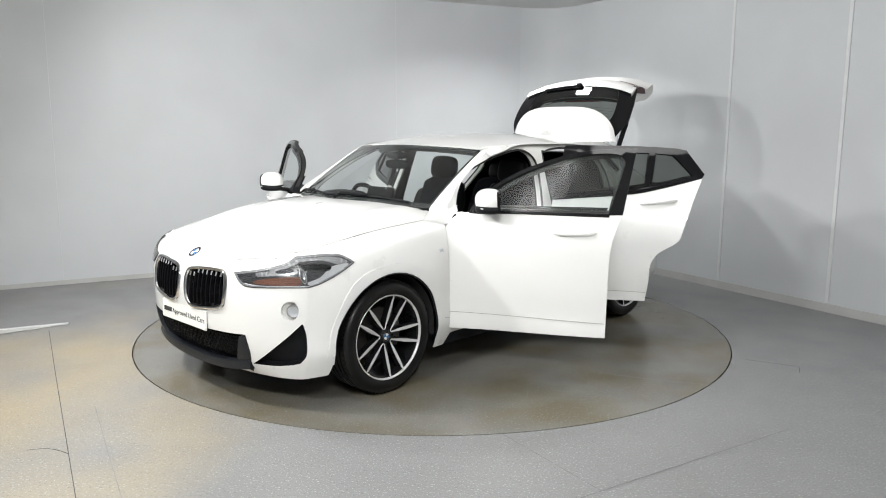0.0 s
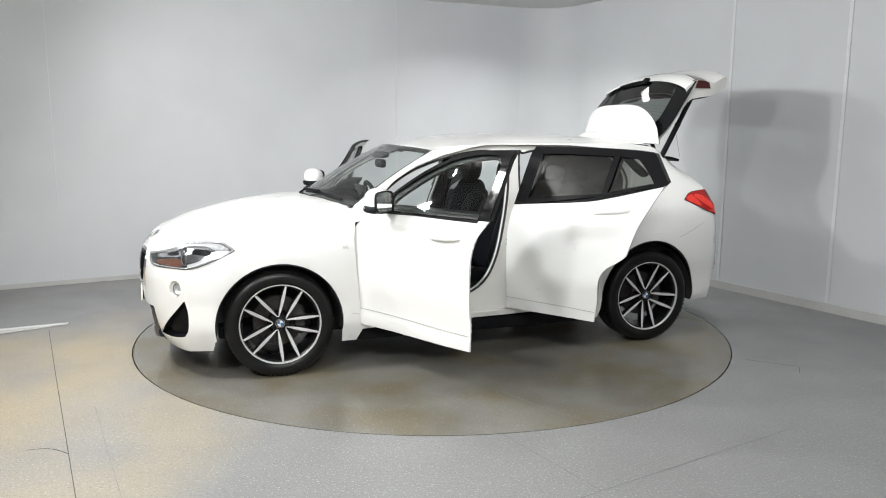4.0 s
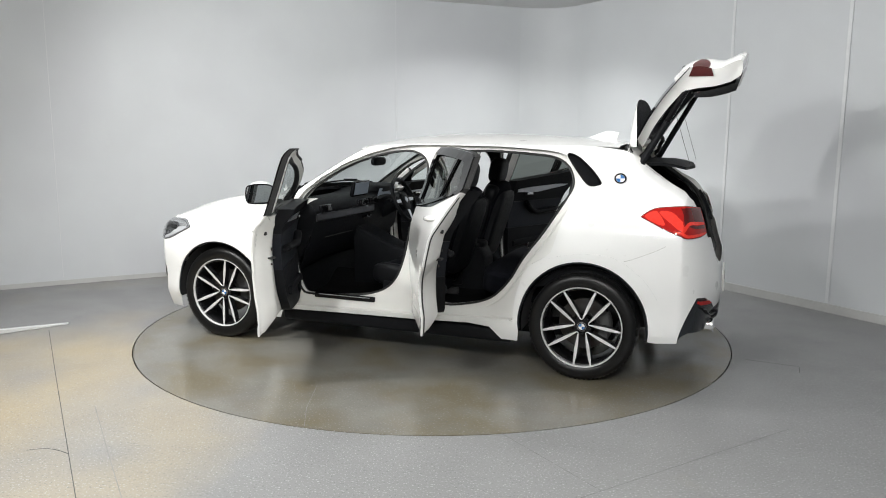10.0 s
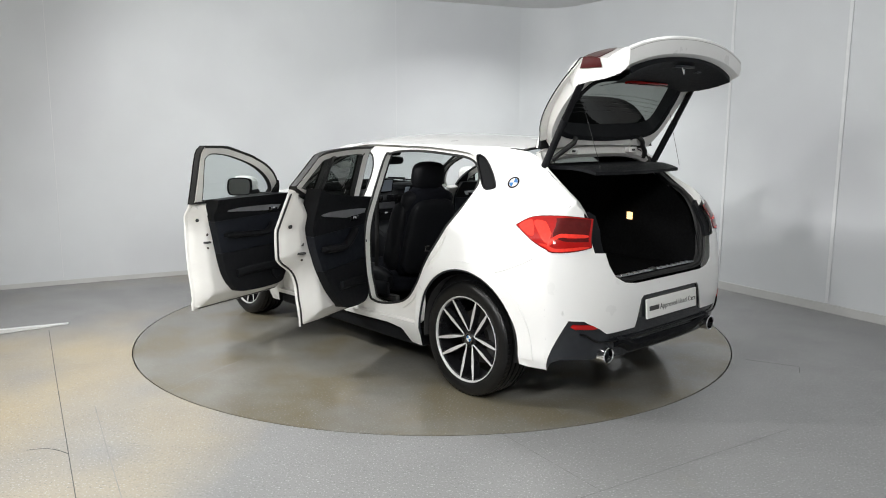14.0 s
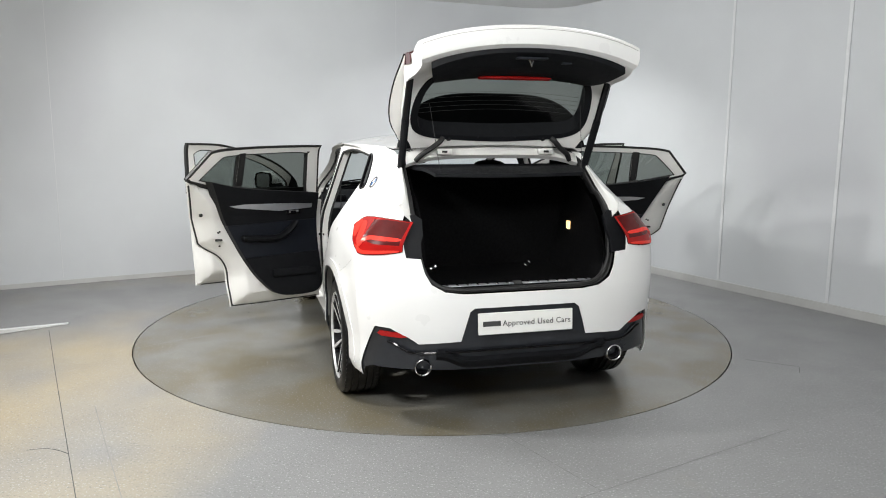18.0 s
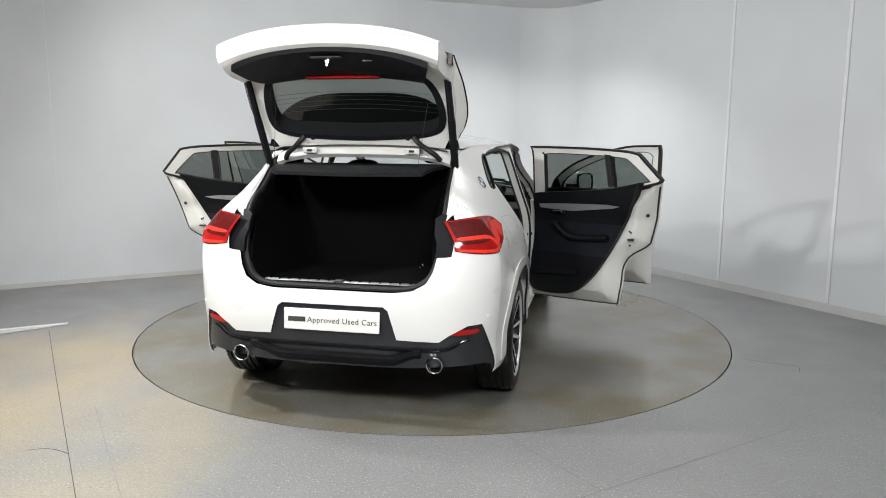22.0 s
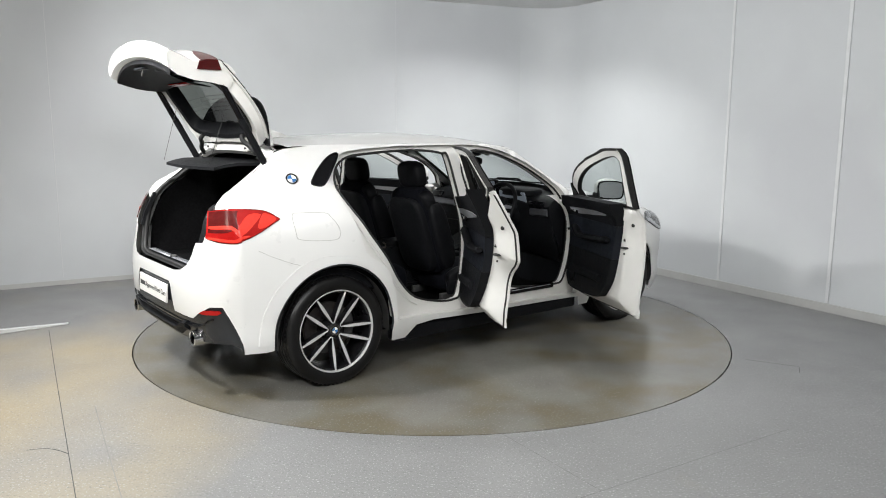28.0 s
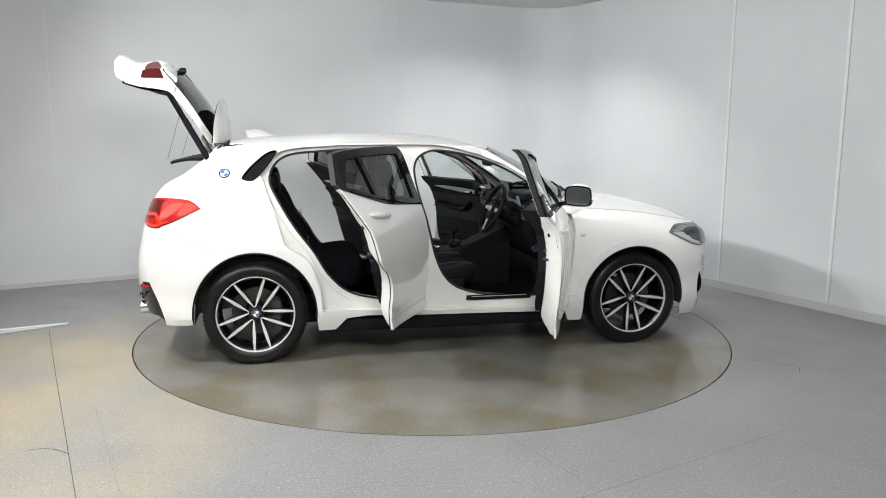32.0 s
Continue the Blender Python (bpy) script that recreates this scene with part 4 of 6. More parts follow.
lower = part("lower_intake", tray(LOWER, front_at, .05), BLACK_PLASTIC, CAR, "black honeycomb lower intake with a grey lip", fix=True)
bm = bmesh.new()
row = 0
for z in np.arange(.285, .425, .022):
    for k in range(-13, 14):
        u = k * .031 + (.0155 if row % 2 else 0)
        if abs(u) < .40:
            c = raised(front_at, -.028)(u, z)
            hexa = [Vector((0, .017 * math.cos(a), .0125 * math.sin(a))) for a in (radians(30 + 60 * q) for q in range(6))]
            tube([c + h for h in hexa], .0028, 4, True, bm)
    row += 1
part("intake_mesh", bm, BLACK_GLOSS, lower, "black honeycomb mesh")
lip = [raised(front_at, .010)(u, .262 - .045 * (1 - (u / .43) ** 2)) for u in np.linspace(-.43, .43, 24)]
bm = ribbon([[q + Vector((-.03, 0, .028)), q + Vector((.004, 0, .020)), q + Vector((.008, 0, 0)), q + Vector((.0, 0, -.030)), q + Vector((-.06, 0, -.034))] for q in lip], True, False, True)
part("intake_lip", bm, GREY_PLASTIC, lower, fix=True)
for s in (1, -1):
    pts = [(.385, .415), (.424, .430), (.434, .33), (.424, .207), (.36, .232), (.335, .26)]
    pts = pts if s > 0 else mirror_loop(pts)
    part("intake_cheek", sheet(pts, raised(front_at, .003), (), .03, .02), GREY_PLASTIC, lower)

# number plates with lettering
def plate(name, x, zc, tilt, face, parent):
    ob = part(name, block(0, 0, 0, .012, .520, .112, .003, 1), PLATE, parent, "white dealer plate with dark lettering")
    ob.matrix_basis = Matrix.Translation((x, 0, zc)) @ Matrix.Rotation(radians(tilt), 4, "Y") @ (Matrix() if face > 0 else Matrix.Rotation(math.pi, 4, "Z"))
    cu = bpy.data.curves.new("lettering", "FONT")
    cu.body, cu.size, cu.align_x, cu.align_y, cu.extrude = "Approved Used Cars", .0415, "LEFT", "CENTER", .0006
    cu.offset = .0001
    cu.space_character = 1.06
    tmp = bpy.data.objects.new("lettering", cu)
    scene.collection.objects.link(tmp)
    bpy.context.view_layer.update()
    me = bpy.data.meshes.new_from_object(tmp.evaluated_get(bpy.context.evaluated_depsgraph_get()))
    bpy.data.objects.remove(tmp)
    me.materials.clear()
    me.materials.append(INK)
    txt = new("lettering", me)
    txt.parent = ob
    m = Matrix(((0, 0, 1, .0068), (1, 0, 0, 0), (0, 1, 0, 0), (0, 0, 0, 1)))
    txt.matrix_basis = m @ Matrix.Translation((-.130, -.002, 0))
    bm = block(.0066, -.188, 0, .0012, .096, .026, 0)
    part("wordmark_bar", bm, INK, ob)
    return ob


plate("front_plate", 2.160, .472, -3, 1, CAR)
part("plate_holder", block(2.145, 0, .472, .02, .50, .10, .004, 1), BLACK_PLASTIC, CAR)
m = (Vector((.55, 0, .83))).normalized()
side_v = Vector((0, 1, 0))
up_v = m.cross(side_v)
add_emblem(CAR, lambda a, b, d: Vector((2.072, 0, .826)) + side_v * a - up_v * b + m * d, .041, .005)

# ---- tail: bumper, lamps, diffuser ----
def ru(y, z):
    return (rear_u(y, z), z)


LAMP_R = smooth_loop([(1.192, 1.035), (1.192, 1.035), (1.13, 1.077), (1.05, 1.092), (.90, 1.098), (.70, 1.092), (.52, 1.078), (.52, 1.078), (.515, .935), (.515, .935), (.64, .921), (.80, .918), (.92, .926), (1.0, .948), (1.09, .988)], 4)
quarter = [(.95, 1.172), (.95, .70)] + [ru(y, z) for y, z in ((.60, .722), (.33, .722), (.425, .735), (.492, .772), (.524, .83), (.540, .900), (.612, .906), (.616, 1.0), (.612, 1.09))] + [ru(.60, 1.125)] + [(.75, 1.146), (.88, 1.164)]
dark_top = [(y, z) for y, z in ((.0, .468), (.0, .645), (.275, .648), (.30, .63), (.345, .478), (.56, .470), (.61, .505), (.70, .553), (.775, .562))]
CORNER_LINE = [(.70, .558), (.78, .47), (.86, .375), (.948, .275)]
white_low = [ru(0, .722), (.95, .722), (.95, .275)] + list(reversed(CORNER_LINE[:-1])) + [ru(*q) for q in reversed(dark_top[2:-1])]
white_low += [(-u, z) for u, z in reversed(white_low[1:])]
part("rear_bumper", sheet(even_loop(white_low, .045), rear_at, (), .045, .003, out=(-1, 0, 0)), PAINT, CAR, "white rear bumper")
dark = [ru(*q) for q in dark_top[1:-1]] + CORNER_LINE + [(.90, .290), (.84, .318), (.74, .338), ru(.56, .322), ru(.40, .31), ru(.2, .305), ru(0, .305)]
dark += [(-u, z) for u, z in reversed(dark[1:-1])]
diffuser = part("rear_diffuser", sheet(even_loop(dark, .045), raised(rear_at, -.012), (), .045, .003, out=(-1, 0, 0)), GLOSSY_GREY, CAR, "dark grey rear diffuser panel with plate recess")
part("diffuser_blade", ribbon([[raised(rear_at, .012)(u, .375 + .05 * ease(.22, .34, abs(u))), raised(rear_at, .012)(u, .355 + .05 * ease(.22, .34, abs(u))), raised(rear_at, -.02)(u, .30 + .06 * ease(.22, .34, abs(u))), raised(rear_at, -.015)(u, .385 + .05 * ease(.22, .34, abs(u)))] for u in np.linspace(-.36, .36, 25)]), BLACK_PLASTIC, diffuser, fix=True)
part("diffuser_edge", tube([raised(rear_at, .0)(u, .452 - .03 * ease(.62, .50, abs(u)) + .03 * ease(.45, .6, abs(u))) for u in np.linspace(-.62, .62, 30)], .006, 6), BLACK_GLOSS, diffuser)
for s in (1, -1):
    refl = [ru(y, z) for y, z in ((.618, .508), (.655, .529), (.748, .535), (.757, .523), (.738, .511), (.65, .505))]
    refl = refl if s > 0 else mirror_loop(refl)
    part("reflector", sheet(refl, raised(rear_at, .003), (), .03, .012), RED_LENS, diffuser, "red rear reflector")
    pipe = lathe([(.0365, .02), (.0370, .0), (.041, -.005), (.045, .0), (.045, .13)], 32)
    pipe.transform(Matrix.Translation((-2.095, s * .536, .346)) @ Matrix.Rotation(radians(-90), 4, "Z"))
    ex = part("exhaust_tip", pipe, CHROME, CAR, "round chrome exhaust tip", fix=False)
    bm = lathe([(.0001, .09), (.038, .09), (.0395, .012)], 24)
    bm.transform(Matrix.Translation((-2.095, s * .536, .346)) @ Matrix.Rotation(radians(-90), 4, "Z"))
    part("pipe_end", bm, BLACK_PLASTIC, ex)
    c = raised(rear_at, .0)(s * .74, .600)
    part("parking_sensor", lathe([(.0001, .003), (.011, .002), (.012, .0)], 16), PAINT, CAR).matrix_basis = Matrix.Translation(c) @ Vector((-1, s * .3, 0)).to_track_quat("Y", "Z").to_matrix().to_4x4()
    qd = quarter if s > 0 else mirror_loop(quarter)
    part("rear_corner", sheet(even_loop(qd, .045), rear_at, (), .045, .003, out=(-1, 0, 0)), PAINT, CAR, "white rear corner panel")
    lp = LAMP_R if s > 0 else mirror_loop(LAMP_R)
    lamp = part("tail_lamp", sheet(lp, raised(rear_at, .005), (), .03, .004), RED_LENS, CAR, "red tail lamp with bright inner bars")
    mirr = (lambda q: q) if s > 0 else mirror_loop
    dk = smooth_loop([(.97, 1.085), (.97, 1.085), (.93, 1.03), (.87, .99), (.80, .985), (.70, .972), (.535, .965), (.535, .965), (.537, 1.075), (.537, 1.075), (.75, 1.088)], 3)
    part("lamp_dark_field", sheet(mirr(dk), raised(rear_at, .0060), (), .03, .001), RED_MID, lamp, "smoked lens field")
    hook = smooth_loop([(1.09, 1.062), (1.02, 1.064), (.95, 1.01), (.90, .985), (.82, 1.006), (.74, 1.010), (.556, 1.0), (.556, .985), (.74, .992), (.81, .985), (.88, .955), (.95, .958), (1.03, 1.01)], 3)
    part("lamp_bar", sheet(mirr(hook), raised(rear_at, .0074), (), .02, .0015), RED_BRIGHT, lamp, "bright red light bar")
    hook = smooth_loop([(1.00, .958), (.92, .935), (.80, .922), (.56, .930), (.56, .942), (.80, .938), (.90, .952)], 3)
    part("lamp_bar", sheet(mirr(hook), raised(rear_at, .0074), (), .02, .0015), RED_BRIGHT, lamp, "bright red light bar")
    seg = smooth_loop([(1.17, 1.036), (1.12, 1.068), (1.09, 1.055), (1.05, .995), (1.09, .995)], 3)
    part("lamp_reflector", sheet(mirr(seg), raised(rear_at, .0062), (), .02, .001), RED_BRIGHT, lamp)
    part("lamp_rim", tube([raised(rear_at, .003)(*q) for q in lp], .0028, 5, True), RED_DARK, lamp)
    pts = [ru(y, z) for y, z in ((.545, 1.125), (.590, 1.120), (.615, 1.06), (.615, .900), (.530, .900), (.518, 1.02), (.512, 1.10))]
    pts = pts if s > 0 else mirror_loop(pts)
    part("lamp_side_cover", sheet(pts, raised(rear_at, -.022), (), .03, .02), BLACK_PLASTIC, CAR, "black plastic cover beside the tail lamp")
plate("rear_plate", -2.138, .566, 4, -1, CAR)

# small badges and fine joints on the flanks
def side_out(x, z):
    p = side_at(x, z)
    n = (side_at(x, z + .004) - p).cross(side_at(x + .004, z) - p).normalized()
    return p, (n if n.y > 0 else -n)


ARCH_LINE_F = smooth_loop([(1.775, .30), (1.765, .36), (1.733, .495), (1.644, .67), (1.512, .755), (1.312, .780), (1.125, .738), (.981, .622), (.915, .48), (.889, .384)], 4, False)
ARCH_LINE_R = smooth_loop([(-.902, .335), (-.918, .50), (-.965, .62), (-1.049, .726), (-1.16, .775), (-1.317, .802), (-1.466, .800), (-1.578, .760), (-1.70, .66), (-1.775, .55), (-1.815, .42), (-1.828, .32)], 4, False)
for line, edge in ((ARCH_LINE_F, arch(1.335, .394, 186, -4, 26)), (ARCH_LINE_R, arch(-1.335, .403, 182, -1, 26, 1.045))):
    both("arch_trim", lambda: sheet(even_loop(line + edge, .03), raised(side_at, .0045), (), .035, .006, out=LEFT), PAINT, label="white wheel-arch trim")


for s in (1, -1):
    p, n = side_out(-1.511, 1.25)
    tx = Vector((0, 0, 1)).cross(n).normalized()
    ty = n.cross(tx)
    f = Vector((1, s, 1))
    add_emblem(CAR, lambda a, b, d: Vector([q * w for q, w in zip(p + tx * a + ty * b + n * d, f)]), .039, .005)
    bars = bmesh.new()
    for k in range(3):
        q, _ = side_out(.935 - .012 * k, .812)
        block(q.x, s * (q.y + .001), q.z, .008, .004, .020 if k < 2 else .024, .001, 1, Matrix.Rotation(radians(20), 4, "Y"), bars)
    part("wing_badge", bars, SATIN, CAR, "small three-bar wing badge")
    def groove(pts, r=.0014, mat=SEAM):
        path = []
        for x, z in even_loop(pts, .03, False):
            q, nn = side_out(x, z)
            path.append(Vector((q.x, s * (q.y - .0006), q.z)))
        part("panel_joint", tube(path, r, 5), mat, CAR)
    groove([(-1.578, .770), (-1.63, .786), (-1.689, .811), (-1.76, .842), (-1.815, .872)])
    groove([(.93, .385), (.86, .378), (.835, .37)])
    groove([(-.88, .345), (-.93, .335)])
    if s < 0:
        groove(smooth_loop([(-1.58, 1.05), (-1.53, 1.062), (-1.38, 1.055), (-1.345, 1.03), (-1.31, .96), (-1.325, .905), (-1.42, .90), (-1.56, .915), (-1.585, .95)], 4) + [(-1.58, 1.05)])
    # bonnet joint
    path = [Vector((x, s * (HOOD_Y(x) - .085 * ease(.97, .83, x) ** .7), hood_z(x, HOOD_Y(x) - .085 * ease(.97, .83, x) ** .7) + .0004 + .003 * ease(.98, .95, x))) for x in np.linspace(.84, XF, 40)]
    part("panel_joint", tube(path, .0007, 5), SEAM, CAR)


# ---- glass, doors, tailgate ----
vs = [(-1, 0), (-.5, 0), (0, 0), (.5, 0), (1, 0), (1, .5), (1, 1), (.5, 1), (0, 1), (-.5, 1), (-1, 1), (-1, .5)]
part("windscreen", sheet(even_loop(vs, .08), screen_at, (), .08, 0.0, out=(1, 0, 1)), GLASS_CLEAR, CAR, "clear windscreen")
rim = even_loop([(-1, 0), (1, 0), (1, 1), (-1, 1)], .1)
inn = [(v * .984, .05 + w * .905) for v, w in rim]
part("windscreen_band", ribbon([[screen_at(*a, .002), screen_at(*b, .002)] for a, b in zip(rim, inn)], False, True, False), GAP, CAR, "black band round the windscreen")
part("windscreen_trim", tube([screen_at(*q, .008) for q in rim], .007, 6, True), SEAL, CAR)
cowl = [Vector((1.075 - .265 * v * v, .74 * v, 1.045 - .03 * v * v)) for v in np.linspace(-.90, .90, 21)]
part("cowl_panel", ribbon([[q + Vector((.03, 0, -.002)), q + Vector((-.03, 0, .018)), q + Vector((-.06, 0, .0)), q + Vector((0, 0, -.05))] for q in cowl]), BLACK_PLASTIC, CAR, "black cowl panel", fix=True)
for y0, y1 in ((-.12, .58), (-.66, -.10)):
    path = [screen_at(v / .705, .025 + .035 * math.sin((v - y0) / (y1 - y0) * 3.1), -.010) for v in np.linspace(y0, y1, 10)]
    wiper = part("wiper", tube(path, .007, 6), BLACK_PLASTIC, CAR, "black wiper blade")
    part("wiper_arm", tube([path[2] + Vector((.07, 0, -.02)), path[2] + Vector((.03, .02, .012)), path[5] + Vector((.004, 0, .008))], .008, 6), BLACK_PLASTIC, wiper)
both("quarter_glass", lambda: sheet(inset_loop(smooth_loop(QUARTER_GLASS, 4), -.004), lambda x, z: side_at(x, z, .004), (), .04, 0.0, out=LEFT), PRIVACY_GLASS, label="dark fixed quarter window")
both("quarter_glass_trim", lambda: tube([side_at(x, z, -.001) for x, z in smooth_loop(QUARTER_GLASS, 4)], .006, 6, True), BLACK_GLOSS)
fin = []
for k in range(9):
    f = k / 8
    x = -1.17 - .21 * f
    h = .058 * ease(0, .7, f) * (1 - .15 * f) + .004
    w = .030 - .012 * abs(f - .4)
    z = roof_z(x, 0) - .004
    fin.append([Vector((x, -w, z)), Vector((x - h * .25, -w * .35, z + h * .8)), Vector((x - h * .3, 0, z + h)), Vector((x - h * .25, w * .35, z + h * .8)), Vector((x, w, z))])
part("roof_aerial", ribbon(fin), PAINT, CAR, "white shark-fin roof aerial", fix=True)

FRONT_GLASS = [(.61, 1.054), (.61, 1.054), (.565, 1.13), (.40, 1.238), (.22, 1.318), (.05, 1.366), (-.10, 1.388), (-.185, 1.389), (-.226, 1.365), (-.230, 1.325), (-.158, 1.064), (-.158, 1.064)]
REAR_GLASS = [(-.352, 1.095), (-.352, 1.095), (-.392, 1.37), (-.41, 1.389), (-.55, 1.397), (-.905, 1.390), (-.905, 1.390), (-.888, 1.150), (-.888, 1.150)]
REAR_VENT_GLASS = [(-.918, 1.158), (-.918, 1.158), (-.937, 1.388), (-.937, 1.388), (-1.04, 1.380), (-1.085, 1.358), (-1.20, 1.238), (-1.19, 1.218), (-1.19, 1.218)]
FRONT_GLASS_OUT = [(.61, 1.052), (.61, 1.052), (.607, 1.135), (.55, 1.183), (.39, 1.273), (.192, 1.351), (.015, 1.394), (-.10, 1.408), (-.185, 1.404), (-.222, 1.385), (-.230, 1.325), (-.156, 1.060), (-.156, 1.060)]
FRONT_CARD = [(.67, 1.07), (.67, 1.07), (.715, .95), (.715, .55), (.68, .43), (.58, .39), (.19, .405), (.095, .45), (.035, .54), (.0, .68), (-.035, .83), (-.085, .95), (-.14, 1.08), (-.14, 1.08)]
REAR_CARD = [(-.33, 1.108), (-.33, 1.108), (-.305, .80), (-.285, .52), (-.31, .43), (-.39, .405), (-.58, .415), (-.68, .455), (-.78, .56), (-.86, .68), (-.95, .84), (-1.05, 1.02), (-1.13, 1.165), (-1.165, 1.222), (-1.165, 1.222), (-.90, 1.165)]


def cut_loop(lp, lo, hi):
    """The part of a loop between two heights."""
    def clip(pts, keep, z):
        out = []
        for i in range(len(pts)):
            a, b = pts[i - 1], pts[i]
            ka, kb = keep(a[1]), keep(b[1])
            if ka != kb:
                s = (z - a[1]) / (b[1] - a[1])
                out.append((a[0] + s * (b[0] - a[0]), z))
            if kb:
                out.append(b)
        return out
    return clip(clip(lp, lambda v: v >= lo, lo), lambda v: v <= hi, hi)


def make_door(kind, s):
    front = kind == "front"
    skin, frame_l = (fd, ff) if front else (rd, rf)
    hinge = Vector((.82, .86, 0)) if front else Vector((-.215, .86, 0))
    angle = 62.3 if front else 61.5
    # the front door swells towards its rear edge, below the window line
    swell = (lambda x, z: .038 * ease(1.06, .96, z) * ease(.62, -.12, x)) if front else (lambda x, z: 0.0)
    door_at = lambda x, z, d=0.0: side_at(x, z, d - swell(x, z))
    sg = lambda v: Vector((v.x, s * v.y, v.z))
    put = lambda d: (lambda x, z: sg(door_at(x, z, d)))
    put3 = lambda x, z, d: sg(door_at(x, z, -d))

    def bowed(d):
        # lower edge tucks outwards into a lip
        return lambda x, z: sg(door_at(x, z, d + (.010 * math.exp(-((z - .405) / .012) ** 2) if d < .02 else 0)))
    door = part(kind + "_door", sheet(skin, bowed(0), (), .035, .004, out=(0, s, 0)), PAINT, CAR, "white %s door, wide open" % kind)
    h = Vector((hinge.x, s * hinge.y, 0))
    door.matrix_basis = Matrix.Translation(h) @ Matrix.Rotation(radians(-angle * s), 4, "Z") @ Matrix.Translation(-h)
    rim = even_loop(skin, .035)
    inner = inset_loop(rim, .012)
    edge_pts = np.array([q for q in even_loop(skin, .012) if (q[1] < .37 or q[0] < (-.16 if front else -.90)) and q[1] < 1.2])

    def hollow(x, z):
        # the shut face slopes from the hem to the trim
        far = float(np.min(np.hypot(edge_pts[:, 0] - x, edge_pts[:, 1] - z)))
        return sg(door_at(x, z, .012 + .025 * ease(.006, .020, far) + .068 * min(1.0, max(0.0, (far - .016) / .085))))
    bm = ribbon([[put(.004)(*a), put(.012)(*a), hollow(*b)] for a, b in zip(rim, inner)], False, True, False)
    sheet(inner, hollow, (), .022, 0.0, bm)
    part("inner_shell", bm, PAINT_IN, door, "white painted inner door shell", fix=True)
    # window frame: white inside, black outside
    glasses = [smooth_loop(FRONT_GLASS, 4)] if front else [smooth_loop(REAR_GLASS, 4), smooth_loop(REAR_VENT_GLASS, 4)]
    frame_e = even_loop(frame_l, .04)
    frame_in = inset_loop(frame_e, .016)
    wide = [smooth_loop(FRONT_GLASS_OUT, 4)] if front else [inset_loop(g, .005) for g in glasses]
    part("frame_backing", slab(inset_loop(frame_e, .004), put3, -.0175, -.0125, .04, [inset_loop(g, .0085) for g in glasses]), SEAL, door, "black strip behind the glass edge")
    part("window_frame", slab(frame_in, put3, -.042, -.018, .03, [inset_loop(g, .008) for g in glasses]), PAINT_IN, door, "white painted inner window frame")
    part("frame_edge", slab(frame_e, put3, -.026, -.0065, .04, [frame_in]), SEAL, door, "black outer edge of the window frame")
    part("frame_seal", slab(frame_e, put3, -.037, -.0265, .04, [frame_in]), SEAL, door, "black rubber seal round the window frame")
    part("window_surround", slab(frame_e, put3, -.006, .003, .04, wide), BLACK_GLOSS, door, "gloss black outer window surround")
    for g, gw in zip(glasses, wide):
        part("door_glass", sheet(inset_loop(gw, -.004), put(.010), (), .06, 0.0, out=(0, s, 0)), (GLASS_CLEAR if front else GLASS_TINT), door, "clear door window" if front else "dark tinted door window")
        part("glass_seal", tube([put(.040)(*q) for q in even_loop(inset_loop(g, .009), .04)], .0045, 6, True), SEAL, door)
        part("glass_channel", ribbon([[put(.012)(*q), put(.040)(*q)] for q in even_loop(inset_loop(g, .0095), .04)], False, True, False), SEAL, door)
    if not front:
        bar = [(-.890, 1.150), (-.907, 1.390), (-.936, 1.388), (-.916, 1.158)]
        part("glass_divider", slab(inset_loop(bar, -.006), put3, -.052, -.043, .05), SEAL, door, "black upright divider between the panes")
    # rubber along the shut face
    low = [q for q in inset_loop(even_loop(skin, .02), .009) if (q[1] < .40 and -.13 < q[0] < .78 if front else (q[1] < .40 or q[0] < -.80) and q[0] < -.24 and q[1] < 1.21)]
    part("edge_seal", tube([put(.017)(*q) for q in low], .0065, 6), SEAL, door)
    # sills of the window
    a, b = ((.66, -.23) if front else (-.26, -1.258))
    belt = [(x, 1.046 if front else 1.056 + .085 * (-.25 - x) + .078 * max(0, -.25 - x) ** 2) for x in np.linspace(a, b, 14)]
    part("belt_trim", tube([put(-.002)(*q) for q in belt[:-1]], .008, 6), BLACK_GLOSS, door)
    part("inner_belt", tube([put(.070)(x, z + .014) for x, z in (belt[1:-2] if front else belt[1:-4])], .020, 6), SEAL, door)
    # door card
    card = smooth_loop(FRONT_CARD if front else REAR_CARD, 4)
    for lo, hi, mt, dep, lb in ((.926, 1.3, BLACK_PLASTIC, .156, "charcoal upper trim"), (.698, .9245, NAVY, .156, "blue-black middle trim"), (.30, .6965, BLACK_PLASTIC, .160, "black lower trim with a pocket")):
        piece = cut_loop(card, lo, hi)
        part("door_card", slab(even_loop(piece, .035), put3, -dep, -.062, .05), mt, door, lb)
    if front:
        strip = [(.64, .985), (.55, .992), (.35, 1.0), (.15, 1.004), (.03, .996), (.03, .986), (.2, .972), (.45, .955), (.62, .950)]
        arm = [(.02, .825), (.15, .815), (.35, .80), (.48, .80), (.56, .86)]
        pocket = [(.62, .53), (.50, .545), (.25, .55), (.12, .545)]
        hx, hz = .545, .965
    else:
        strip = [(-.375, 1.035), (-.50, 1.045), (-.70, 1.055), (-.90, 1.062), (-1.0, 1.056), (-.95, 1.04), (-.75, 1.015), (-.63, 1.0), (-.50, 1.003), (-.375, 1.008)]
        arm = [(-.90, .838), (-.80, .828), (-.635, .82), (-.55, .86), (-.49, .92)]
        pocket = [(-.34, .56), (-.45, .57), (-.60, .575), (-.68, .58)]
        hx, hz = -.52, .990
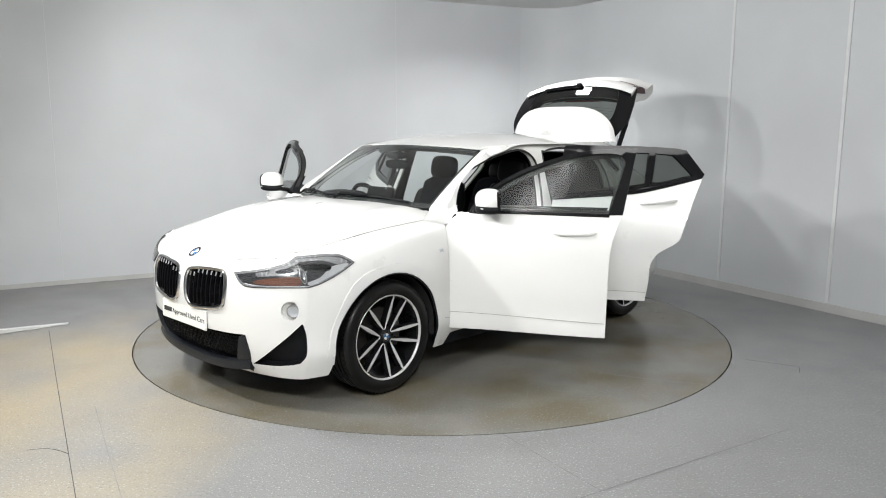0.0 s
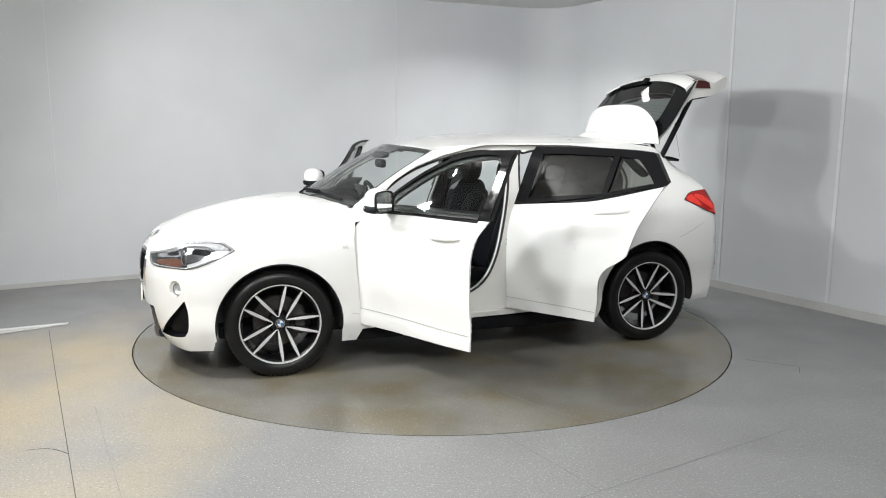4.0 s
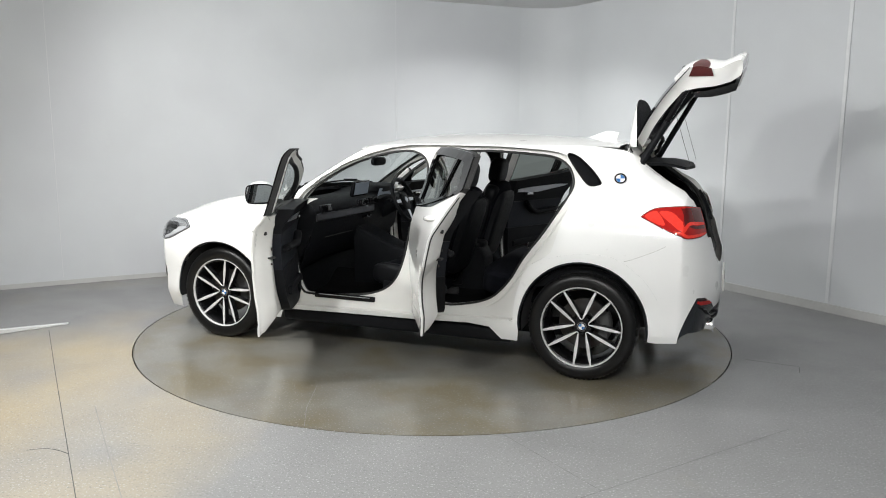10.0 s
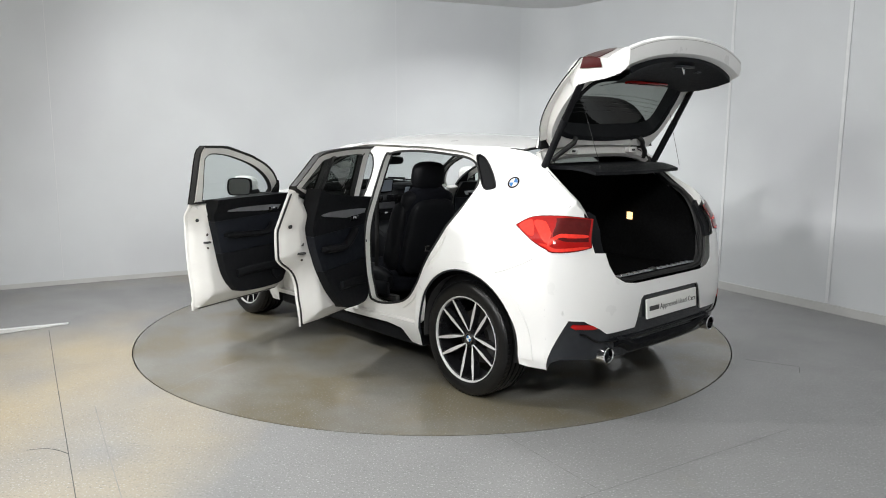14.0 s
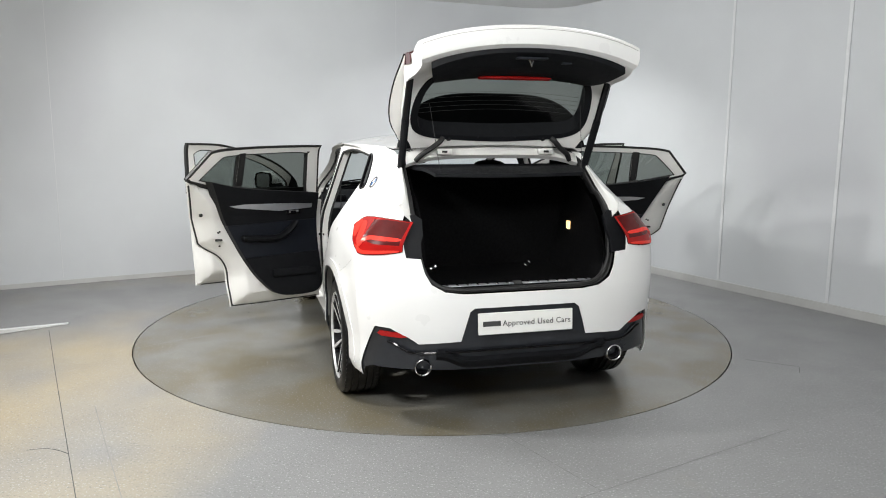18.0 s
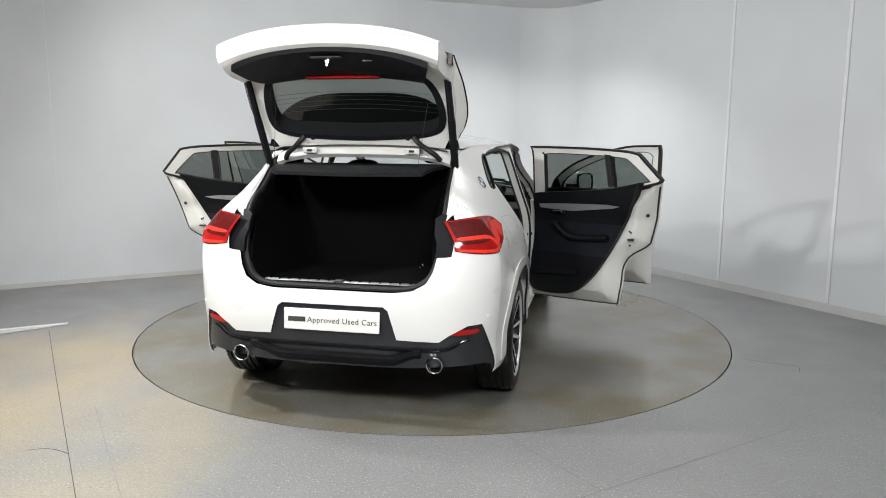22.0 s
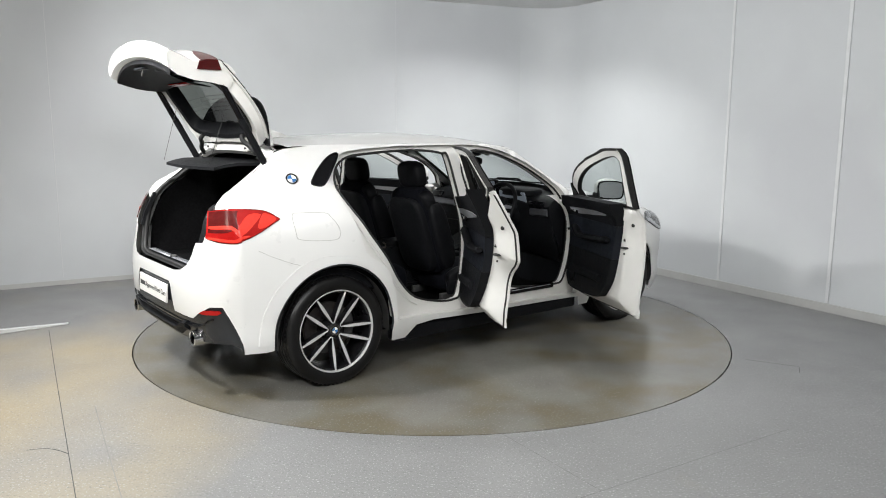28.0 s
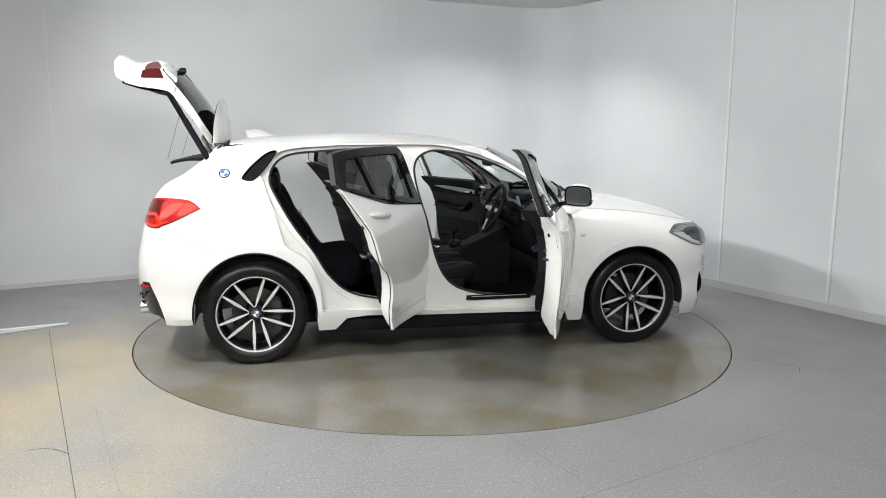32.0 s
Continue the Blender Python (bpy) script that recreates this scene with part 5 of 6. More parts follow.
    part("trim_strip", slab(strip, put3, -.164, -.154, .04), SATIN, door, "silver trim strip")
    part("armrest", tube([put(.180)(*q) for q in smooth_loop(arm, 4, False)], [.020] + [.030] * (4 * (len(arm) - 1) - 1) + [.020], 10, flat=.75), LEATHER, door)
    part("door_pocket", tube([put(.172)(*q) for q in smooth_loop(pocket, 4, False)], .018, 8, flat=1.6), BLACK_PLASTIC, door)
    part("inner_handle", block(0, 0, 0, .075, .014, .020, .006, 2), CHROME, door, "chrome inner door handle").matrix_basis = Matrix.Translation(put(.176)(hx, hz))
    c = put(.166)(hx, hz)
    part("handle_bezel", block(c.x, c.y, c.z, .11, .006, .034, .003, 1), BLACK_GLOSS, door)
    if front:
        c = put(.164)(.57, .50)
        bm = lathe([(.0001, .004), (.055, .006), (.062, .010), (.068, .004), (.068, -.01)], 28)
        bm.transform(Matrix.Translation(c) @ (Matrix.Rotation(math.pi, 4, "Z") if s > 0 else Matrix()))
        part("speaker_grille", bm, BLACK_PLASTIC, door)
    # outer handle
    hx = .030 if front else -.98
    hz = .948 if front else 1.055
    up = .05 if front else .12
    path = [door_at(hx + a_ * .125, hz - a_ * up * .125, -e_) for a_, e_ in ((1, -.004), (.8, .016), (.4, .026), (0, .028), (-.4, .027), (-.8, .018), (-1, -.004))]
    part("door_handle", tube([sg(q) for q in path], [.006, .010, .011, .011, .011, .010, .006], 8, flat=1.25), PAINT, door, "white grab handle")
    bm = pillow(hx, 0, hz + .012, .13, .006, .058, .9, 8)
    for v in bm.verts:
        q = door_at(v.co.x, v.co.z, 0)
        v.co.y = s * (q.y - .004 + v.co.y * .6)
    part("handle_cup", bm, PAINT_IN, door)
    # latch, bump stop, check strap on the edge faces
    lx, lz = (-.078, .785) if front else (-1.025, .83)
    c = put(.100)(lx, lz)
    part("door_latch", block(c.x, c.y, c.z, .046, .044, .012, .003, 1, Matrix.Rotation(radians(-25 * s), 4, "Z")), GAP, door, "dark steel latch")
    for dx, dz in ((.0, .055), (.012, .05), (.0, -.04)):
        c2 = put(.104 + dx * .5)(lx + .004 - dx, lz + dz)
        part("latch_bolt", pillow(c2.x, c2.y, c2.z, .013, .013, .013, .8, 6), STEEL, door)
    kx, kz = (-.142, .94) if front else (-1.140, 1.0)
    c = put(.066)(kx, kz)
    part("bump_stop", pillow(c.x, c.y, c.z, .022, .022, .024, .8, 8), SEAL, door)
    if front:
        # mirror on its foot
        cm = Vector((.550, s * .957, 1.118))
        cap = pillow(cm.x - .012, cm.y, cm.z + .008, .182, .176, .146, .86, 16)
        for v in cap.verts:
            t = (v.co.y * s - .957) / .12
            v.co.x = max(v.co.x, cm.x - .066) - .026 * t
            v.co.z = max(v.co.z, cm.z - .028)
        part("mirror_cap", cap, PAINT, door, "white mirror cap")
        base = pillow(cm.x - .008, cm.y, cm.z - .042, .170, .184, .060, .7, 12)
        for v in base.verts:
            t = (v.co.y * s - .957) / .12
            v.co.x = max(v.co.x, cm.x - .067) - .026 * t
        part("mirror_base", base, BLACK_PLASTIC, door)
        part("mirror_indicator", tube([Vector((cm.x + .066 - .03 * t_ - .035 * t_ * t_, cm.y + s * .10 * t_, cm.z - .034)) for t_ in np.linspace(-.8, .95, 9)], .006, 6, flat=.7), LAMP_SILVER, door, "silver indicator strip")
        face = smooth_loop([(-.100, -.030), (-.085, -.058), (.0, -.066), (.080, -.062), (.104, -.030), (.104, .025), (.085, .058), (.0, .068), (-.080, .060), (-.103, .030)], 3)
        mp = lambda a, b, d: Vector((cm.x - .070 - d - .026 * a * .86 / .12 + .06 * b, cm.y + s * a * .86, cm.z + b))
        part("mirror_housing", slab(face, mp, -.010, .008, .05, [inset_loop(face, .009)]), BLACK_GLOSS, door)
        part("mirror_glass", sheet(inset_loop(face, .006), lambda a, b: mp(a, b, .001), (), .06, 0.0, out=(-1, 0, 0)), MIRROR, door, "mirror glass")
        foot = [put(.0)(.60, 1.055), Vector((.585, s * .89, 1.062)), Vector((.565, s * .93, 1.075))]
        part("mirror_foot", tube(foot, [.032, .026, .030], 10, flat=.6), BLACK_GLOSS, door)
        tri = [(.70, 1.045), (.655, 1.115), (.60, 1.165), (.60, 1.045)]
        part("mirror_triangle", slab(tri, put3, -.054, .004, .05), BLACK_PLASTIC, door)
    # thin grey line that draws the shade along the pressed lower crease
    cx0, cx1 = (.815, -.158) if front else (-.226, -.922)
    part("crease_shade", tube([put(-.0008)(x, .412 + (.0 if front else .008) * (cx0 - x) / (cx0 - cx1)) for x in np.linspace(cx0, cx1, 16)], .0016, 5), SEAM, door)
    p0 = put(.075)(.78 if front else -.255, .80)
    part("door_check", tube([p0, p0 + Vector((.02, -s * .07, 0))], .010, 6), GAP, door, "black door check strap")
    for hz in (.52, .86):
        p0 = put(.062)(.80 if front else -.235, hz)
        p1 = sg(door_at(.80 if front else -.245, hz, .060)) + Vector((.012, 0, 0))
        part("door_hinge", tube([p0, p1], .016, 8), PAINT_IN, door)
    return door


for sgn in (1, -1):
    make_door("front", sgn)
    make_door("rear", sgn)

# tailgate: it stands open over the boot, hinged at the roof's rear edge
def bowed_gate(x, z, v, w):
    """A point of the tailgate, v across; the edges curl forwards and down."""
    a = v * v
    return Vector((x + .035 * a, w * v * 1.045, z - .062 * a - .025 * a * a))


OUTER = [(-1.825, 1.945, .55), (-1.845, 1.968, .553), (-1.875, 1.992, .556), (-1.93, 2.010, .552), (-1.99, 2.008, .552), (-2.05, 1.996, .552), (-2.085, 1.998, .553), (-2.13, 2.020, .554), (-2.17, 2.038, .552), (-2.195, 2.045, .545), (-2.207, 2.035, .543),
         (-2.208, 1.990, .545), (-2.200, 1.955, .54), (-2.175, 1.940, .53)]
vspan = np.linspace(-1, 1, 29)
gate = part("tailgate", ribbon([[bowed_gate(x, z, v, w) for x, z, w in OUTER] for v in vspan], False, False, False), PAINT, CAR, "white tailgate, swung up over the boot", fix=True)
INNER = [(-2.175, 1.940, .53), (-2.13, 1.915, .535), (-2.06, 1.895, .54), (-1.97, 1.885, .545), (-1.90, 1.872, .545), (-1.86, 1.845, .54)]
part("tailgate_inner", ribbon([[bowed_gate(x, z, v, w) for x, z, w in INNER] for v in vspan], False, False, False), PAINT_IN, gate, "white painted inner tailgate shell")
for s in (1, -1):
    rows = [[bowed_gate(x, z, s, w) for x, z, w in OUTER], [bowed_gate(x, z, s, w) for x, z, w in ((-1.86, 1.845, .54), (-1.865, 1.85, .545), (-1.875, 1.862, .545), (-1.90, 1.872, .545), (-1.94, 1.88, .545), (-1.97, 1.885, .545), (-2.00, 1.888, .543), (-2.06, 1.895, .54), (-2.10, 1.905, .537), (-2.13, 1.915, .535), (-2.15, 1.92, .533), (-2.16, 1.93, .532), (-2.17, 1.935, .53), (-2.175, 1.94, .53))]]
    part("tailgate_edge", ribbon(rows, False, False, False), PAINT_IN, gate)
rows = []
for v in np.linspace(-1, 1, 31):
    a = bowed_gate(-2.176, 1.928, v, .487)
    b = Vector((-1.868, .425 * v, 1.826 - .035 * v * v))
    rows.append([a + Vector((.004, 0, .022))] + [a.lerp(b, f) + Vector((0, 0, -.010 - .016 * math.sin(math.pi * f))) for f in (0, .06, .2, .4, .6, .8, 1)])
part("tailgate_trim", ribbon(rows, False, False, False), BLACK_PLASTIC, gate, "black plastic inner tailgate trim")
part("panel_joint", tube([bowed_gate(-2.2075, 2.026, v, .544) for v in np.linspace(-.985, .985, 25)], .0016, 5), SEAM, gate)
part("latch_recess", block(-2.125, 0, 1.893, .07, .16, .012, .004, 1), GREY_PLASTIC, gate)


def pane_at(v, w, d=0.0):
    """The rear window's frame: w from the hinge to the lower panel, d from its outer (0) to its inner face (1)."""
    out = Vector((-1.56, 0, 1.545)).lerp(Vector((-1.838, 0, 1.955)), w)
    inn = Vector((-1.614, 0, 1.474)).lerp(Vector((-1.872, 0, 1.838)), w)
    a = v * v
    half_w = HALF_W(w)
    bulge = Vector((.82, 0, .57)) * (.028 * math.sin(math.pi * min(1, max(0, w))) * (1 - .4 * a))
    return out.lerp(inn, d) + bulge + Vector((-.030 * a * (1 - .6 * d), half_w * v, -.045 * a * (1 - .5 * d)))


HALF_W = lerp_table([(-.1, .54), (0, .555), (.15, .598), (.4, .622), (.7, .612), (1.0, .585), (1.1, .58)])
outer_l = even_loop([(-1, -.02), (1, -.02), (1.0, 1.02), (-1.0, 1.02)], .08)
frame_l2 = even_loop([(-.89, -.04), (.89, -.04), (.91, .5), (.93, 1.02), (-.93, 1.02), (-.91, .5)], .08)
glass_l = smooth_loop([(-.72, .19), (-.52, .125), (0, .08), (.52, .125), (.72, .19), (.768, .31), (.77, .55), (.745, .80), (.69, .92), (.53, .965), (0, 1.0), (-.53, .965), (-.69, .92), (-.745, .80), (-.77, .55), (-.768, .31)], 4)
part("gate_frame", slab(frame_l2, lambda v, w, d: pane_at(v, w, d), .17, 1.0, .09, [glass_l]), PAINT_IN, gate, "white inner tailgate frame")
part("gate_flange", slab(outer_l, lambda v, w, d: pane_at(v, w, d), .06, .16, .09, [glass_l]), PAINT_IN, gate, "white tailgate edge beside the window")
part("window_edge", slab(inset_loop(outer_l, -.012), lambda v, w, d: pane_at(v, w, d), .0, .055, .09, [glass_l]), BLACK_GLOSS, gate, "gloss black glass border")
part("rear_window", sheet(inset_loop(glass_l, -.03), lambda v, w: pane_at(v, w, .03), (), .08, 0.0), GLASS_DARK, gate, "dark rear window")
part("window_lining", slab(inset_loop(glass_l, -.055), lambda v, w, d: pane_at(v, w, d), 1.002, 1.06, .09, [inset_loop(glass_l, .01)]), BLACK_PLASTIC, gate, "black window lining")
part("lining_wall", ribbon([[pane_at(*q, .06), pane_at(*q, 1.06)] for q in inset_loop(glass_l, .008)], False, True, False), BLACK_PLASTIC, gate)
heater = bmesh.new()
for k in range(5):
    w = .27 + .055 * k
    tube([pane_at(v, w, .09) for v in np.linspace(-.78, .78, 12)], .0008, 4, False, heater)
part("heater_wire", heater, GAP, gate)
wiper = part("rear_wiper", tube([pane_at(v, .93 - .05 * abs(v), -.16) for v in np.linspace(.02, -.62, 9)], .009, 6), BLACK_PLASTIC, gate, "black rear wiper")
part("wiper_motor", pillow(*pane_at(.02, .96, -.1), .05, .06, .045, .7, 8), BLACK_PLASTIC, gate)
# roof spoiler, upright like the rest
rows = []
for v in np.linspace(-1, 1, 41):
    a = abs(v)
    top = 1.445 + .305 * max(0.0, 1 - a**3.6) ** .55
    back = .060 * a**4
    y = .565 * v
    h = top - 1.445
    rows.append([Vector((-1.505 - back, y, 1.445)), Vector((-1.513 - back * .95, y, 1.445 + h * .45)), Vector((-1.540 - back * .7, y, 1.445 + h * .93)), Vector((-1.550 - back * .6, y, 1.445 + h)),
                 Vector((-1.556 - back * .65, y * .99, 1.445 + h * .975)), Vector((-1.540 - back * .8, y * .98, 1.445 + h * .66)), Vector((-1.526 - back * .95, y * .97, 1.445 + h * .3)), Vector((-1.520 - back, y * .96, 1.440))])
part("roof_spoiler", ribbon([r[:4] for r in rows], False, False, False), PAINT, gate, "white roof spoiler, black beneath", fix=True)
part("spoiler_underside", ribbon([r[3:] for r in rows], False, False, False), BLACK_PLASTIC, gate, fix=True)
for s in (1, -1):
    red = smooth_loop([(.62, -1.955), (.75, -1.938), (.90, -1.925), (.998, -1.93), (1.004, -1.98), (.998, -2.02), (.90, -2.02), (.75, -2.0)], 3)
    zo = lerp_table([(-2.06, 1.996), (-1.99, 2.008), (-1.93, 2.010), (-1.90, 2.0)])
    gp = lambda v, x, d: bowed_gate(x, zo(x) + d, s * v, .552)
    part("tailgate_lamp", slab(red, gp, -.010, .003, .06), RED_DARK, gate, "smoked red tailgate lamp")
    low = [bowed_gate(x, z, s * 1.002, .552) for x, z in ((-1.91, 1.955), (-1.93, 2.012), (-2.035, 2.001), (-2.05, 1.955))]
    bm = ribbon([[q + Vector((0, s * .002, 0)) for q in low], [q + Vector((0, s * .005, -.002)) for q in low]])
    part("tailgate_lamp", bm, RED_DARK, gate, "smoked red lamp end", fix=True)
part("tailgate_latch", tube([(-2.13, .012, 1.895), (-2.135, .0, 1.855), (-2.13, -.012, 1.895)], .006, 6), CHROME, gate)
part("close_button", block(-2.10, -.20, 1.877, .03, .050, .012, .003, 1), GREY_PLASTIC, gate)
part("high_brake_lamp", block(-1.905, 0, 1.812, .030, .40, .014, .004, 1, Matrix.Rotation(radians(17), 4, "Y")), RED_LENS, gate)
for s in (1, -1):
    strut = part("tailgate_strut", tube([(-1.615, s * .548, 1.33), (-1.76, s * .552, 1.60)], .021, 10), BLACK_PLASTIC, CAR, "black tailgate strut")
    part("strut_rod", tube([(-1.76, s * .552, 1.60), (-1.878, s * .551, 1.818)], .019, 10), BLACK_GLOSS, strut)
    part("strut_joint", pillow(-1.878, s * .551, 1.82, .045, .04, .05, .8, 8), BLACK_PLASTIC, strut)
    part("strut_foot", pillow(-1.62, s * .55, 1.325, .05, .035, .06, .7, 8), BLACK_PLASTIC, strut)
    part("gate_hinge", block(-1.555, s * .345, 1.455, .09, .055, .018, .006, 2, Matrix.Rotation(radians(25), 4, "Y")), PAINT_IN, CAR, "white tailgate hinge")
    part("wire_loom", tube(smooth_loop([(-1.60, s * .46, 1.375), (-1.63, s * .43, 1.41), (-1.645, s * .38, 1.445), (-1.665, s * .345, 1.475), (-1.655, s * .32, 1.50)], 4, False), .015, 8), SEAL, CAR, "black cable sleeve")
    part("shelf_cord", tube([(-1.90, s * .40, 1.335), (-1.79, s * .43, 1.68)], .0014, 4), SEAL, CAR)
    for yy in (.10, .255):
        part("gate_plug", lathe([(.0001, .004), (.012, .003), (.014, 0)], 12), SEAL, gate).matrix_basis = Matrix.Translation(pane_at(s * yy / .52 * 1.0, .06, 1.0)) @ Vector((-.82, 0, -.57)).to_track_quat("Y", "Z").to_matrix().to_4x4()


# ---- underside, boot and cabin ----
part("underbody", block(.10, 0, .235, 3.2, 1.16, .09, .02, 2), BLACK_PLASTIC, CAR, "black underbody")
both("side_skirt", lambda: block(-.02, .775, .225, 1.72, .11, .10, .025, 3), BLACK_PLASTIC, label="black side skirt")
for cx in (1.335, -1.335):
    both("wheel_liner", lambda: lathe([(.385, .865), (.392, .70), (.392, .52), (.12, .52)], 30, None, radians(-8), radians(188), (cx, 0, .335)), GAP, label="black wheel-arch liner")
    both("arch_edge", lambda: tube([side_at(x, z, .006) for x, z in arch(cx, .390 if cx > 0 else .398, -6, 186, 30, 1.0 if cx > 0 else 1.045)], .007, 6), GREY_PLASTIC)

part("silencer", pillow(-1.72, 0, .37, .36, .95, .14, .5, 10), IRON, CAR, "grey exhaust silencer")
part("type_label", block(-.225, -.838, .47, .05, .004, .028, .001, 1), BLACK_GLOSS, CAR, "small black label on the pillar")
# lining of the cabin walls, floor, firewall, roof
lining = [(.76, 1.0), (.70, 1.06), (.22, 1.36), (-.2, 1.425), (-.8, 1.43), (-1.25, 1.40), (-1.50, 1.36), (-1.72, 1.22), (-1.86, 1.10), (-1.88, .75), (-1.75, .70), (-1.0, .55), (-.9, .32), (.74, .32), (.76, .5)]
both("cabin_lining", lambda: sheet(even_loop(lining, .06), lambda x, z: side_at(x, z, .112), [inset_loop(fh, -.006), inset_loop(rh, -.006)], .07, 0.0, out=(0, -1, 0)), BLACK_PLASTIC, label="dark cabin side lining")
for hole in (fh, rh):
    both("opening_trim", lambda: ribbon([[side_at(x, z, .098), side_at(x, z, .114)] for x, z in even_loop(hole, .05)], False, True, False), SEAL)
part("cabin_floor", ribbon([[Vector((x, y, .30 + (.12 * math.exp(-(y / .12) ** 2) if x > -1.0 else 0) + .10 * ease(.55, .80, abs(y)))) for y in np.linspace(-.80, .80, 25)] for x in (.86, .6, .3, 0, -.3, -.6, -.85)], False, False, False), CARPET, CAR, "black carpeted cabin floor")
both("door_sill_trim", lambda: block(.33, .835, .383, .47, .022, .036, .005, 2), BLACK_GLOSS, label="black sill trim with a bright inlay")
both("sill_inlay", lambda: block(.33, .8465, .392, .40, .003, .005, 0), SATIN)
part("firewall", block(.86, 0, .62, .04, 1.50, .66, .01, 1), BLACK_PLASTIC, CAR)
part("headliner", sheet([(.20, -.54), (.27, 0), (.20, .54), (0, .565), (-.6, .575), (-1.25, .54), (-1.27, 0), (-1.25, -.54), (-.6, -.575), (0, -.565)], lambda x, y: Vector((x, y, roof_z(x, y) - .035)), (), .09, 0.0, out=(0, 0, -1)), HEADLINER, CAR, "light grey headliner")
part("front_header", tube([(.27 - .13 * (v / .55) ** 2, v, 1.405 - .03 * (v / .55) ** 2) for v in np.linspace(-.55, .55, 9)], .022, 8), HEADLINER, CAR)

# dashboard
prof = [(.80, 1.00), (.68, 1.03), (.52, 1.035), (.40, 1.005), (.355, .96), (.37, .90), (.39, .82), (.41, .72), (.48, .62), (.56, .56), (.68, .52)]
rows = []
for y in np.linspace(-.735, .735, 25):
    hump = .045 * math.exp(-((y + .37) / .17) ** 2)
    pull = .05 * (abs(y) / .735) ** 3
    rows.append([Vector((x + pull * (x < .6) - .21 * (y / .735) ** 2 * max(0.0, (x - .5) / .3), y, z + hump * ease(.9, 1.0, z))) for x, z in prof])
dash = part("dashboard", ribbon(rows, True), BLACK_PLASTIC, CAR, "black dashboard with silver trim", fix=True)
part("dash_trim", ribbon([[Vector((.362 + .05 * (abs(y) / .735) ** 3 + dx, y, z)) for dx, z in ((.0, .945), (-.012, .935), (-.010, .895), (.006, .885))] for y in np.linspace(-.10, .72, 15)], True), DARK_SATIN, dash, "dull silver dashboard strip", fix=True)
part("dash_trim", ribbon([[Vector((.362 + .05 * (abs(y) / .735) ** 3 + dx, y, z)) for dx, z in ((.0, .945), (-.012, .935), (-.010, .895), (.006, .885))] for y in np.linspace(-.72, -.56, 5)], True), DARK_SATIN, dash, fix=True)
part("screen_housing", block(.43, .0, 1.075, .03, .27, .125, .012, 2, Matrix.Rotation(radians(-12), 4, "Y")), BLACK_GLOSS, dash)
part("screen", block(.412, .0, 1.075, .004, .235, .098, .002, 1, Matrix.Rotation(radians(-12), 4, "Y")), SCREEN, dash, "lit dashboard screen")
for y in (.62, .10, -.10, -.62):
    c = (.362 + .05 * (abs(y) / .735) ** 3, y, .985)
    part("air_vent", block(c[0] - .002, y, .975, .03, .15, .055, .010, 2), BLACK_GLOSS, dash)
for k in range(4):
    part("dash_switch", block(.372, -.06 + .04 * k, .855, .012, .030, .018, .003, 1), CHROME if k == 1 else BLACK_GLOSS, dash)
part("instrument_hood", pillow(.46, -.37, 1.055, .22, .36, .075, .55, 10), BLACK_PLASTIC, dash)
part("instrument_panel", block(.372, -.37, 1.02, .01, .30, .085, .01, 1, Matrix.Rotation(radians(-20), 4, "Y")), SCREEN, dash)
dash.location.x = .20
part("glovebox_line", block(.405, .40, .76, .008, .44, .006, .002, 1), GAP, dash)

# steering wheel before the right-hand seat
sw_m = Matrix.Translation((.405, -.375, .955)) @ Matrix.Rotation(radians(-66), 4, "Y")
bm = tube([(.185 * math.cos(a), .185 * math.sin(a), 0) for a in np.linspace(0, math.tau, 41)[:-1]], .0165, 10, True)
bm.transform(sw_m)
wheel = part("steering_wheel", bm, LEATHER, CAR, "black three-spoke steering wheel with silver inlays")
bm = pillow(0, 0, -.012, .17, .15, .06, .6, 10)
bm.transform(sw_m)
part("wheel_boss", bm, LEATHER, wheel)
for a, w in ((90, .030), (-90, .030), (180, .036)):
    c, s = math.cos(radians(a)), math.sin(radians(a))
    bm = ribbon([[Vector((c * r - s * l, s * r + c * l, z)) for l, z in ((-w * f, -.02), (w * f, -.02), (w * f, .004), (-w * f, .004))] for r, f in ((.06, 1.2), (.12, .8), (.178, .7))])
    bm.transform(sw_m)
    part("wheel_spoke", bm, BLACK_PLASTIC, wheel, fix=True)
    bm = ribbon([[Vector((c * r - s * l, s * r + c * l, z)) for l, z in ((-w * f, .004), (w * f, .004), (w * f, .008), (-w * f, .008))] for r, f in ((.085, .5), (.12, .45), (.170, .35))])
    bm.transform(sw_m)
    part("spoke_inlay", bm, SATIN, wheel, fix=True)
bm = lathe([(.0001, .024), (.022, .023), (.026, .018)], 20)
bm.transform(sw_m @ Matrix.Rotation(radians(90), 4, "X"))
part("wheel_badge", bm, SATIN, wheel)
part("steering_column", tube([(.43, -.375, .945), (.62, -.375, .87)], [.045, .075], 12), BLACK_PLASTIC, CAR)
for s in (1, -1):
    part("column_stalk", tube([(.475, -.375 + s * .05, .94), (.455, -.375 + s * .17, .965)], .009, 6), BLACK_PLASTIC, CAR)

